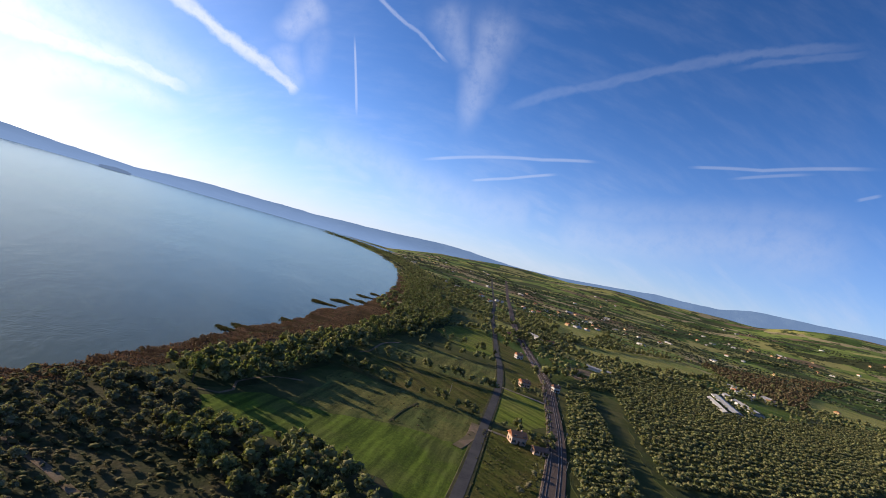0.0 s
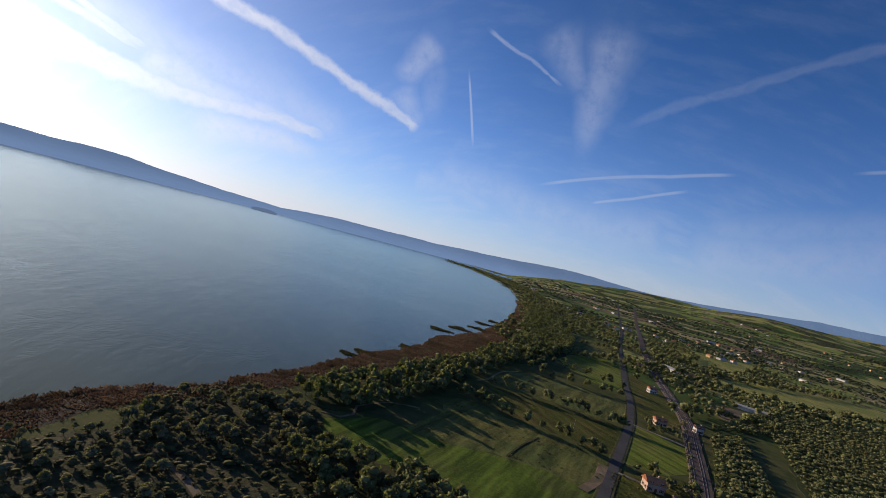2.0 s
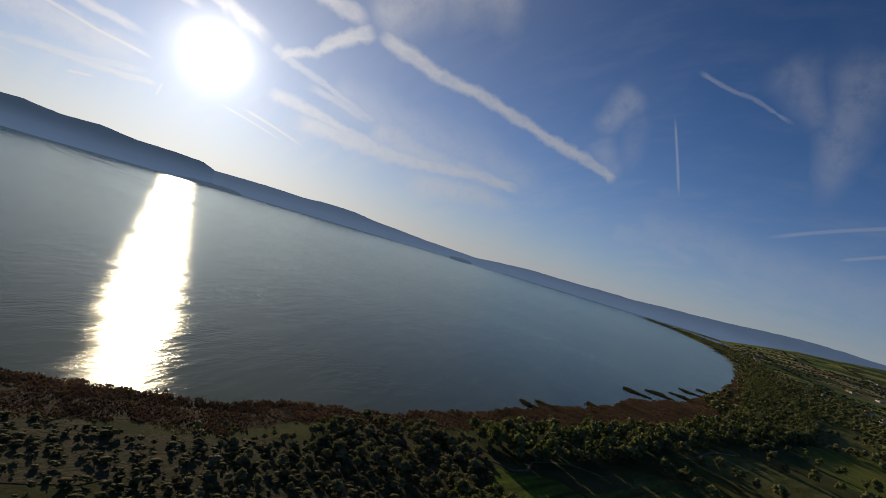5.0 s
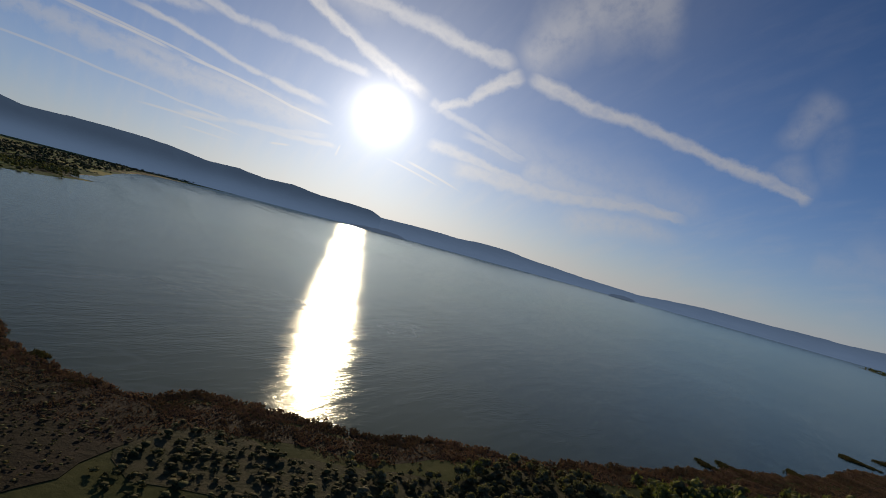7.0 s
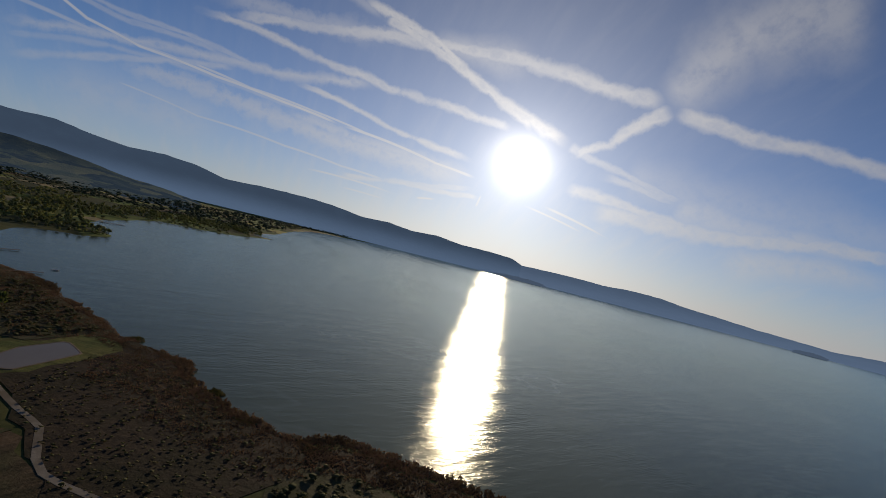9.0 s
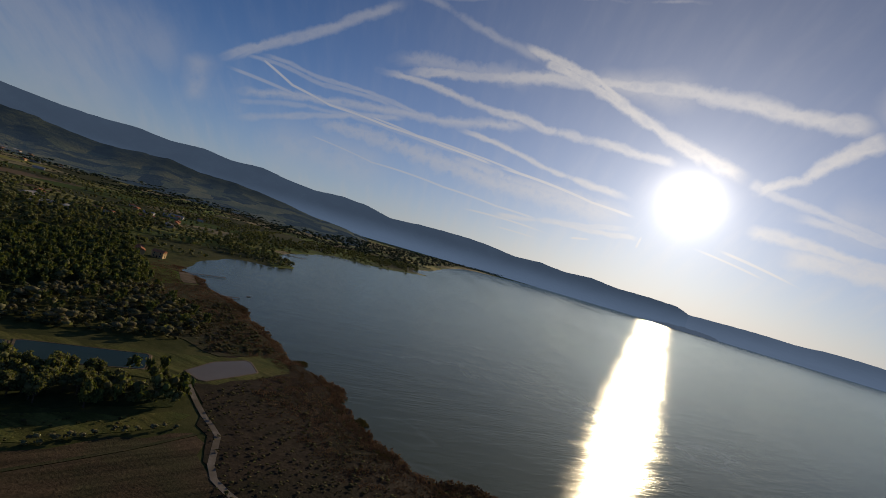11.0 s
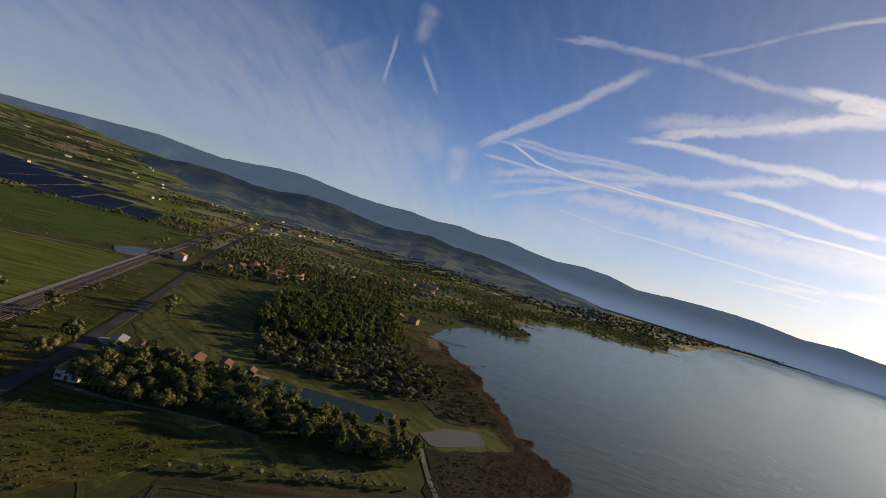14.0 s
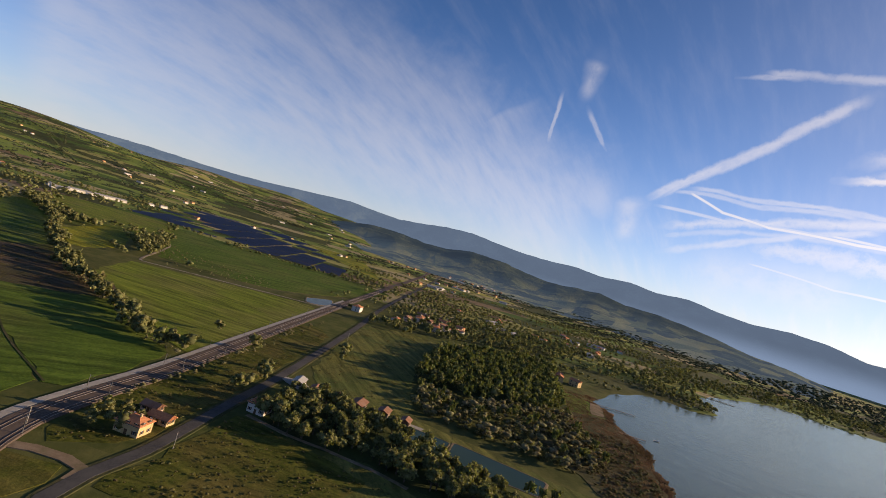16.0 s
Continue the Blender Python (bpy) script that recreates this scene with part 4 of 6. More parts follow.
strip("lane", [(-110, -166), (-123, -143.9), (-133.7, -131.8), (-139, -124.2), (-146.4, -114.3), (-154.9, -98)], 2.2, DIRT, "dirt lane beside a meadow", 0.252, "lane")
strip("lane", [(-114, -525), (-153, -508), (-217, -480), (-289, -447), (-301, -443)], 2.8, GRAVEL, "white gravel farm track", 0.256, "lane")
strip("lane", [(-114, -527), (-118, -547), (-153, -637), (-171, -699), (-154, -728)], 2.6, GRAVEL, "white gravel farm track to a copse", 0.260, "lane")
strip("lane", [(-88, 219), (-79, 221), (-76, 229), (-79, 240), (-69, 261), (-54, 269)], 1.3, DIRT, "pale path at the wood's edge", 0.264, "lane")
strip("lane", [(-118.7, 155.1), (-107.2, 162.7), (-103, 177), (-96, 192)], 2.4, SCRUB, "faint path among bushes", 0.268, "lane")
strip("lane", [(-108.9, 145.2), (-97.3, 140.1), (-87.5, 136.1), (-69.8, 127.6), (-39.7, 119.7)], 2.6, DIRT, "dirt track through scrub", 0.272, "lane")
strip("lane", [(-39, 369), (-33, 379), (-27, 421), (-14, 445)], 1.6, DIRT, "pale path at the meadow's end", 0.276, "lane")
strip("lane", [(49, 278), (61, 275), (73, 272)], 2.6, GRAVEL, "gravel drive to the farmhouse", 0.280, "lane")
strip("lane", [(72, 389), (91, 382), (109, 375)], 3.0, GRAVEL, "gravel drive between hedges", 0.284, "lane")
strip("ditch_bank", [(-2, 247), (3, 267), (11, 289)], 1.0, SCRUB, "weedy ditch in the meadow", 0.288, "ditch", 0.3)
strip("ditch_bank", [(-36, -195), (-21, -253), (-13, -317)], 1.0, SCRUB, "dark ditch between wheat fields", 0.292, "ditch", 0.3)
strip("verge_strip", [(33, 239), (41, 257), (46, 281)], 5.0, DIRT, "bare tan earth beside the road", 0.296, "verge")
strip("lane", [(-14, -147), (-24, -145), (-34, -140), (-42, -133), (-46, -126), (-42, -120)], 4.2, DIRT, "dirt lane at the road bend", 0.300, "lane")
patch("yard", [(-145, -220), (-158, -213), (-158, -198), (-149, -199)], CONCRETE, "pale concrete yard beside the road", 0.304, "yard", 0.3)
patch("yard", [(-188, -162), (-197, -159), (-204, -150), (-194, -145)], CONCRETE, "pale yard at the fish ponds", 0.308, "yard", 0.3)
patch("beach", [(-456, -202), (-464, -195), (-428, -169), (-418, -175)], DIRT, "small tan beach at the lake", 0.312, "beach", 0.5)

# ---- plants ----
def ico(level):
    bm = bmesh.new()
    bmesh.ops.create_icosphere(bm, subdivisions=level, radius=1.0)
    v, f = np.array([p.co for p in bm.verts]), np.array([[q.index for q in p.verts] for p in bm.faces])
    bm.free()
    return v, f


ICO1, ICO2 = ico(1), ico(2)


def leaf_cloud(r, lobes, level, leaves, leaf, tall=1.0, low=0.22):
    """A crown one unit high above the ground: uneven lobes with leaf sprays standing out of them. Triangles."""
    base_v, base_f = level
    verts, tris, n = [], [], 0
    spots = []
    for i in range(lobes):
        a, h = r.uniform(0, 2 * math.pi), r.uniform(0.0, 1.0)
        out = 0.26 * math.sin(math.pi * (0.15 + 0.75 * h)) * r.uniform(0.4, 1.1)
        mid = np.array([out * math.cos(a), out * math.sin(a), low + 0.16 + (1 - low - 0.30) * h]) if i else np.array([0, 0, 0.6])
        size = r.uniform(0.10, 0.17) * np.array([1.0, 1.0, r.uniform(0.8, 1.15)]) * (1.0 if i else 1.35)
        wob = 1 + r.uniform(-0.28, 0.28, len(base_v))
        verts.append(mid + base_v * wob[:, None] * size * np.array([1 / tall, 1 / tall, 1]))
        tris.append(base_f + n)
        n += len(base_v)
        spots.append((mid, size * np.array([1 / tall, 1 / tall, 1])))
    for i in range(leaves):
        mid, size = spots[i % lobes]
        d = r.normal(size=3)
        d /= np.linalg.norm(d)
        p = mid + d * size * r.uniform(0.85, 1.55)
        u, v = r.normal(size=3), r.normal(size=3)
        u, v = leaf * u / np.linalg.norm(u), leaf * v / np.linalg.norm(v)
        verts.append(np.array([p, p + u, p + u + v, p + v]) - (u + v) / 2)
        tris.append(np.array([[0, 1, 2], [0, 2, 3]]) + n)
        n += 4
    return np.concatenate(verts), np.concatenate(tris)


def tri_mesh(name, v, f, material):
    me = bpy.data.meshes.new(name)
    me.vertices.add(len(v))
    me.vertices.foreach_set("co", np.asarray(v, np.float32).ravel())
    me.loops.add(3 * len(f))
    me.loops.foreach_set("vertex_index", np.asarray(f, np.int32).ravel())
    me.polygons.add(len(f))
    me.polygons.foreach_set("loop_start", np.arange(0, 3 * len(f), 3, dtype=np.int32))
    me.update(calc_edges=True)
    me.materials.append(material)
    return me


def joined(name, shapes, places, material, label, category):
    """Many plants as one object: places are rows of x, y, z, width, height, turn."""
    r = np.random.default_rng(len(places))
    vs, fs, n = [], [], 0
    pick = r.integers(0, len(shapes), len(places))
    places = np.asarray(places, float)
    for k, (v, f) in enumerate(shapes):
        rows = places[pick == k]
        if not len(rows):
            continue
        c, s = np.cos(rows[:, 5])[:, None], np.sin(rows[:, 5])[:, None]
        x = (v[:, 0] * c - v[:, 1] * s) * rows[:, 3:4] + rows[:, 0:1]
        y = (v[:, 0] * s + v[:, 1] * c) * rows[:, 3:4] + rows[:, 1:2]
        z = v[:, 2] * rows[:, 4:5] + rows[:, 2:3]
        vs.append(np.stack([x, y, z], -1).reshape(-1, 3))
        fs.append((f[None] + (np.arange(len(rows)) * len(v))[:, None, None] + n).reshape(-1, 3))
        n += len(rows) * len(v)
    ob = new(name, tri_mesh(name, np.concatenate(vs), np.concatenate(fs), material))
    return tagged(ob, label, category, kind="stuff")


def trunk_mesh(r, name):
    bm = bmesh.new()
    limbs = [((0, 0, -0.02), (r.uniform(-0.03, 0.03), r.uniform(-0.03, 0.03), 0.75), 0.032, 0.010)]
    for i in range(5):
        a, h = 2 * math.pi * (i + r.uniform(-0.3, 0.3)) / 5, r.uniform(0.2, 0.45)
        limbs.append(((0, 0, h), (0.22 * math.cos(a), 0.22 * math.sin(a), h + r.uniform(0.18, 0.32)), 0.014, 0.004))
    for p, q, ra, rb in limbs:
        p, q = Vector(p), Vector(q)
        turn = (q - p).to_track_quat("Z", "Y").to_matrix().to_4x4()
        bmesh.ops.create_cone(bm, cap_ends=True, segments=6, radius1=ra, radius2=rb, depth=(q - p).length, matrix=Matrix.Translation((p + q) / 2) @ turn)
    me = bpy.data.meshes.new(name)
    bm.to_mesh(me)
    bm.free()
    me.materials.append(BARK)
    return me


plants = np.random.default_rng(21)
FULL = [leaf_cloud(plants, 13, ICO1, 440, 0.075) for _ in range(5)]
SLIM = [leaf_cloud(plants, 11, ICO1, 380, 0.065, tall=1.5) for _ in range(3)]
MIDDLE = [leaf_cloud(plants, 6, ICO1, 60, 0.12) for _ in range(6)]
MIDDLE_SLIM = [leaf_cloud(plants, 6, ICO1, 52, 0.10, tall=1.7) for _ in range(4)]
BUSH = [leaf_cloud(plants, 3, ICO1, 24, 0.15, tall=0.75, low=0.0) for _ in range(5)]
SMALL = [leaf_cloud(plants, 2, ICO1, 5, 0.25, tall=0.8, low=0.0) for _ in range(5)]
TINY = [leaf_cloud(plants, 1, ICO1, 4, 0.3, tall=0.6, low=0.0) for _ in range(5)]

TREE_KINDS, TREE_PARTS = {}, {}
for species, shapes, leaf, text in (("oak_tree", FULL, LEAF, "broad dark green oak in full leaf"), ("poplar_tree", SLIM, LEAF2, "tall fresh green poplar"),
                                    ("willow_tree", FULL, LEAF3, "rounded grey-green willow by the reeds")):
    for i, (v, f) in enumerate(shapes[:3]):
        root = new(species)
        trunk = new("trunk", trunk_mesh(plants, "trunk"))
        crown = new("crown", tri_mesh("crown", v, f, leaf))
        trunk.parent = crown.parent = root
        tagged(root, text, "tree", text.split()[-1] + "s near the " + ("lake" if species != "poplar_tree" else "ponds"))
        TREE_KINDS[species, i], TREE_PARTS[species, i] = root, (trunk, crown)


def filled(poly, gap, seed, jitter=0.5, keep=1.0):
    """Places spread unevenly over a polygon."""
    r, p = np.random.default_rng(seed), np.array(poly, float)
    lo, hi = p.min(0), p.max(0)
    gx, gy = np.meshgrid(np.arange(lo[0], hi[0], gap), np.arange(lo[1], hi[1], gap))
    pts = np.stack([gx.ravel(), gy.ravel()], -1) + r.uniform(-jitter, jitter, (gx.size, 2)) * gap
    return pts[inside(p, pts) & (r.random(len(pts)) < keep)]


def along_line(points, gap, seed, wide=2.0):
    r = np.random.default_rng(seed)
    line = curve_through(points, gap)
    return line + r.normal(0, wide / 2, line.shape)


SHORE_WOOD = [(-113, 233), (-95, 283), (-65, 396), (-39, 553), (-32, 689), (-53, 1013), (-57, 1289), (-18, 1266), (31, 884), (41, 749), (31, 632), (12, 563), (-19, 475), (-41, 387), (-49, 320), (-73, 238), (-91, 223)]
SPIT_WOOD = [(-59, 1289), (-152, 1919), (-329, 2507), (-595, 3186), (-868, 3558), (-831, 3565), (-519, 3257), (-215, 2557), (-55, 1923), (41, 1316)]
DARK_NORTH = [(-73, 193), (-51.4, 191.5), (-27.4, 195.1), (4.6, 180.1), (0.5, 150.5), (-29.6, 141), (-65.6, 161.6), (-83.4, 179.7)]
SCRUB_NORTH = [(-138, 187), (-117, 223), (-91, 216), (-75, 195), (-69.6, 161.7), (-94.4, 154.1), (-118.6, 148.1), (-138, 159)]
SCRUB_WEST = [(-155.7, 113.9), (-139.8, 133.8), (-136, 154), (-133, 178), (-109.1, 155.7), (-79.7, 125.3), (-69.7, 90.6), (-108.3, 92.2), (-134, 105.9)]
PLANT_ROWS = [(147, 459), (262, 652), (458, 769), (413, 597), (663, 762), (877, 900), (406, 402), (254, 303), (151, 263), (210, 505)]
PLANT_LEFT = [(141, 438), (167, 451), (129, 249), (109, 180), (89, 200), (93, 245), (119, 349)]
WOOD_SOUTH = [(-360, -327), (-443, -334), (-559, -323), (-461, -247), (-416, -208), (-388, -179), (-339, -179), (-296, -196), (-259, -218), (-254, -229)]
WOOD_SOUTH2 = [(-254, -219), (-296, -192), (-382, -175), (-306, -91), (-271, -95), (-241, -134), (-215, -169), (-223, -185)]
DARK_SOUTH = [(-115, -164), (-145, -197), (-165, -181), (-177, -153), (-187, -122), (-198, -103), (-211, -81), (-213, -57), (-196, -50), (-176.4, -72.2), (-158.2, -93.7), (-146.5, -118.7), (-123, -139.5)]
VILLAGE_WOOD = [(-316, -405), (-347, -371), (-380, -371), (-478, -370), (-597, -351), (-752, -398), (-867, -457), (-656, -521), (-521, -486), (-431, -463)]
BROWN_WOOD = [(616, 918), (719, 1274), (878, 1369), (1637, 1842), (1167, 1422), (791, 992), (662, 812)]

trees = []  # x, y, height, width, species


def plant(points, species, low, high, seed, fat=1.0):
    r = np.random.default_rng(seed)
    for x, y in points:
        h = r.uniform(low, high)
        trees.append((x, y, h, h * fat * r.uniform(0.85, 1.25), species))


plant(filled(SHORE_WOOD, 7.4, 1), "oak_tree", 6, 12, 2, 1.15)
plant(filled(SHORE_WOOD, 15.0, 3), "poplar_tree", 9, 14, 4)
plant(filled(DARK_NORTH, 5.6, 5, keep=0.8), "oak_tree", 4.5, 9, 6, 1.15)
plant(filled(SCRUB_NORTH, 6.0, 7, keep=0.8), "willow_tree", 2.5, 6, 8, 1.25)
plant(filled(SCRUB_WEST, 6.0, 9, keep=0.7), "willow_tree", 2.0, 4.6, 10, 1.3)
plant(filled(WOOD_SOUTH, 7.0, 11, keep=0.9), "poplar_tree", 9, 15, 12)
plant(filled(WOOD_SOUTH, 12.0, 13), "oak_tree", 8, 12, 14, 1.1)
plant(filled(WOOD_SOUTH2, 7.0, 15, keep=0.85), "willow_tree", 3.5, 8, 16, 1.3)
plant(filled(WOOD_SOUTH2, 15.0, 150, keep=0.6), "poplar_tree", 8, 13, 151)
plant(filled(DARK_SOUTH, 5.6, 17, keep=0.85), "oak_tree", 5, 10.5, 18, 1.05)
plant(along_line([(-174.3, -74.3), (-187, -59), (-207, -53), (-215, -68), (-213, -84)], 6.0, 19, 3), "poplar_tree", 9, 14, 20)
for n, row in enumerate(([(-42, 317), (-7, 307), (26, 302), (47, 298)], [(-37, 371), (17, 376), (65, 372)], [(-7, 465), (37, 466), (76, 476)], [(13, 534), (50, 525), (80, 516)],
                         [(3, 631), (51, 652), (85, 692)], [(6, 748), (61, 788), (96, 818)], [(-18, 882), (51, 943), (110, 984)])):
    plant(along_line(row, 7.0 + n, 30 + n, 4), "oak_tree", 6, 11, 40 + n, 1.15)
plant(along_line([(-15, -864), (-41, -729), (-44, -531), (-53, -417), (-72, -331), (-79, -275), (-95, -248)], 3.6, 50, 8), "oak_tree", 6, 13, 51, 1.1)
plant(along_line([(-15, -864), (-41, -729), (-44, -531), (-53, -417), (-72, -331), (-79, -275), (-95, -248)], 3.0, 500, 4), "willow_tree", 2, 4.5, 510, 1.3)
plant(along_line([(-110, -95.3), (-129.2, -80.4), (-147.4, -65.4), (-163.6, -54.7), (-178.9, -40.8)], 3.5, 52, 1.2), "willow_tree", 2.0, 4.0, 53, 1.3)
plant(along_line([(-291, -863), (-352, -800), (-452, -735), (-511, -715)], 7.0, 54, 3), "oak_tree", 4, 8, 55, 1.2)
plant([(-130, -293), (-142, -258), (-119, -196), (-113, -192), (-134, -216), (-141, -226), (-131, -206), (-217, -272), (-225, -277), (-212, -264), (-207, -256)], "oak_tree", 7, 12, 56, 1.2)
plant(filled([(-42.4, -154.1), (-63.8, -174.7), (-77.9, -168.1), (-69.3, -161.2), (-54.3, -146.4)], 5.5, 57, keep=0.7), "oak_tree", 4, 8, 58, 1.2)
plant(along_line([(-49.8, -167.7), (-80, -198), (-146, -264), (-248, -372)], 9.0, 59, 3), "willow_tree", 1.8, 4.5, 60, 1.4)
plant(filled([(-46, -775), (-75, -760), (-87, -715), (-56, -713)], 8.0, 61), "oak_tree", 8, 12, 62, 1.2)
plant(filled([(-125, -547), (-152, -629), (-175, -714), (-147, -721), (-117, -658), (-113, -575)], 9.0, 63), "oak_tree", 8, 13, 64, 1.1)
plant(filled([(-129, -534), (-165, -685), (-216, -600), (-260, -542), (-235, -482)], 11.0, 65, 0.2, 0.85), "willow_tree", 2.0, 3.4, 66)
plant(filled([(51, 285), (76, 295), (93, 284), (89, 262), (75, 261), (63, 283)], 6.5, 67, keep=0.6), "oak_tree", 4, 8, 68, 1.2)
plant(filled([(75, 384), (105, 371), (111, 398), (101, 428), (85, 417)], 7.5, 69, keep=0.6), "oak_tree", 4, 8, 70, 1.2)
plant(filled(VILLAGE_WOOD, 12.0, 71, keep=0.8), "oak_tree", 6, 11, 72, 1.2)
plant(filled([(-678, -232), (-743, -194), (-876, -273), (-1186, -266), (-1299, -168), (-1473, -38), (-1761, -63), (-1638, -217), (-1080, -388), (-749, -351)], 16.0, 73, keep=0.8), "oak_tree", 7, 12, 74, 1.2)
plant(along_line([(61, 205), (81, 262), (99, 329), (113, 398), (121, 448)], 8.0, 75, 3), "willow_tree", 2.0, 5.0, 76, 1.2)

for n, row in enumerate(([(263, 870), (425, 1003), (582, 1143)], [(230, 737), (333, 766), (417, 812), (616, 988)], [(121, 467), (171, 523), (217, 539)], [(100, 867), (220, 913), (263, 870)],
                         [(222, 913), (290, 1120), (292, 1311)], [(96, 682), (160, 753), (230, 743)], [(520, 1402), (454, 1230), (390, 1087)])):
    plant(along_line(row, 9.0, 180 + n, 9), "oak_tree", 7, 13, 190 + n, 1.3)
plant(filled([(31, 884), (100, 983), (149, 1466), (61, 1837), (-37, 1455), (-18, 1266)], 24.0, 197, keep=0.6), "oak_tree", 7, 13, 198, 1.4)
plant(filled([(100, 585), (151, 635), (191, 715), (150, 782), (110, 712)], 12.0, 199, keep=0.6), "oak_tree", 6, 11, 200, 1.3)

order = sorted(trees, key=lambda t: min(math.hypot(t[0] + 108, t[1] - 172), math.hypot(t[0] + 165, t[1] + 132)))
single, rest = order[:300], order[300:]
r = np.random.default_rng(77)
used = set()
for x, y, h, wide, species in single:
    kind = (species, int(r.integers(0, 3)))
    m = Matrix.LocRotScale((x, y, LAND), Euler((0, 0, r.uniform(0, 6.28))), (wide, wide, h))
    if kind in used:
        repeat(TREE_KINDS[kind], TREE_PARTS[kind], m)
    else:
        used.add(kind)
        TREE_KINDS[kind].matrix_basis = m
for kind, root in TREE_KINDS.items():
    if kind not in used:
        root.matrix_basis = Matrix.LocRotScale((-130 - 3 * kind[1], 160, LAND), None, (6, 6, 7))

for species, shapes, leaf, label in (("oak_tree", MIDDLE, LEAF, "dense mixed wood of dark green broadleaf trees"), ("poplar_tree", MIDDLE_SLIM, LEAF2, "tall fresh green poplars through the wood"),
                                     ("willow_tree", BUSH, LEAF3, "grey-green willow and bramble bushes")):
    rows = [(x, y, LAND - 0.1, wide, h, a) for (x, y, h, wide, kind), a in zip(rest, r.uniform(0, 6.28, len(rest))) if kind == species]
    joined("woodland" if species != "willow_tree" else "bushes", shapes, rows, leaf, label, "trees")

# plantation in rows east of the railway
rows = []
for poly, gap in ((PLANT_ROWS, 6.6), (PLANT_LEFT, 5.5)):
    p = np.array(poly, float)
    ax = np.array([math.cos(radians(20)), math.sin(radians(20))])
    ay = np.array([-ax[1], ax[0]])
    for u in np.arange(0, 1150, gap * 0.52):
        for v in np.arange(-500, 900, gap * 1.25):
            q = u * ax + v * ay + r.normal(0, 0.7, 2)
            rows.append((*q, LAND - 0.1, 0, 0, r.uniform(0, 6.28)))
    rows = [row for row, ok in zip(rows, inside(p, [row[:2] for row in rows]) | np.array([row[3] > 0 for row in rows])) if ok]
    rows = [row if row[3] else (*row[:3], 6.6 * k, 4.6 * k, row[5]) for row, k in zip(rows, r.uniform(0.7, 1.25, len(rows)))]
YOUNG = [leaf_cloud(np.random.default_rng(31 + i), 3, ICO1, 26, 0.15, tall=0.8, low=0.0) for i in range(5)]
joined("plantation", YOUNG, rows, LEAF, "young broadleaf plantation set in straight rows", "trees")
pts = filled(BROWN_WOOD, 11.0, 80)
rows = [(x, y, float(land_z(x, y)), 10 * s, 9 * s, a) for (x, y), s, a in zip(pts, r.uniform(0.7, 1.3, len(pts)), r.uniform(0, 6, len(pts)))]
joined("woodland", SMALL, rows, BROWN_LEAF, "brownish wood not yet in leaf", "trees")
pts = filled(SPIT_WOOD, 15.0, 81)
rows = [(x, y, 0.2, 13 * s, 13 * s, a) for (x, y), s, a in zip(pts, r.uniform(0.7, 1.2, len(pts)), r.uniform(0, 6, len(pts)))]
joined("woodland", SMALL, rows, LEAF, "dark band of wood along the far shore", "trees")

# hedges and copses of the open plain
plain = []
r = np.random.default_rng(90)
while len(plain) < 24000:
    d = 650 * (3700 / 650) ** r.random()
    u = r.random()
    a = radians(r.uniform(-75, 8) if u < 0.6 else r.uniform(118, 195) if u < 0.88 else r.uniform(93, 122))
    d = d if u < 0.88 else r.uniform(700, 2500)
    x, y = -d * math.sin(a), d * math.cos(a)
    long, turn = r.uniform(60, 330) * (1 + d / 3000), radians(14 + (90 if r.random() < 0.62 else 0) + r.normal(0, 6))
    if r.random() < 0.16:
        pts = np.array([(x, y)]) + r.normal(0, 28 + d / 60, (int(r.uniform(14, 40)), 2))
    else:
        k = int(long / (7 + d / 260))
        pts = np.array([(x, y)]) + np.linspace(-0.5, 0.5, k)[:, None] * long * np.array([[-math.sin(turn), math.cos(turn)]]) + r.normal(0, 1.6, (k, 2))
    plain += [(px, py, float(land_z(px, py)), s * 1.4 * (0.8 + d / 3500), s * (0.8 + d / 5000), r.uniform(0, 6)) for (px, py), s in zip(pts, r.uniform(4.5, 9.5, len(pts)))]
plain = np.array(plain)
clear = ~inside(LAKE, plain[:, :2]) & (distance_to(curve_through(ROAD, 20), plain[:, :2]) > 8) & (distance_to(curve_through(RAIL, 20), plain[:, :2]) > 11)
clear &= np.hypot(*(plain[:, :2] - MID).T) < 4300
for name, points, material, label, lift in FIELD_PARTS:
    p = np.array(points, float)
    clear &= ~inside(p.mean(0) + (p - p.mean(0)) * 0.93, plain[:, :2])
SOLAR_FIELD = [(-165, -1030), (-331, -1456), (-592, -1960), (-766, -1812), (-616, -980), (-460, -743), (-346, -874), (-219, -980)]
clear &= ~inside(SOLAR_FIELD, plain[:, :2])
plain = plain[clear]
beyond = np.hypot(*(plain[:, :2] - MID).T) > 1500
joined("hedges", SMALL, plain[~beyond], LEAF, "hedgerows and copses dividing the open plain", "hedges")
# hedges far out take the leaf colour greyed for haze
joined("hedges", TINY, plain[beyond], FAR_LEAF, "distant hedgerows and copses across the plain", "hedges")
far_west = filled([(-1529, -83), (-1878, -65), (-3384, 129), (-4562, 637), (-4499, 993), (-4400, 1370), (-4497, 1001), (-4567, 602), (-3717, -132), (-2677, -569), (-1753, -464)], 34.0, 91, keep=0.7)
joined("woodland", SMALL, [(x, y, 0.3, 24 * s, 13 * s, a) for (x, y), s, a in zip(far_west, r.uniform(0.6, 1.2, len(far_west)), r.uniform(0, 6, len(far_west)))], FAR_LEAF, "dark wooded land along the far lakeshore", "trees")

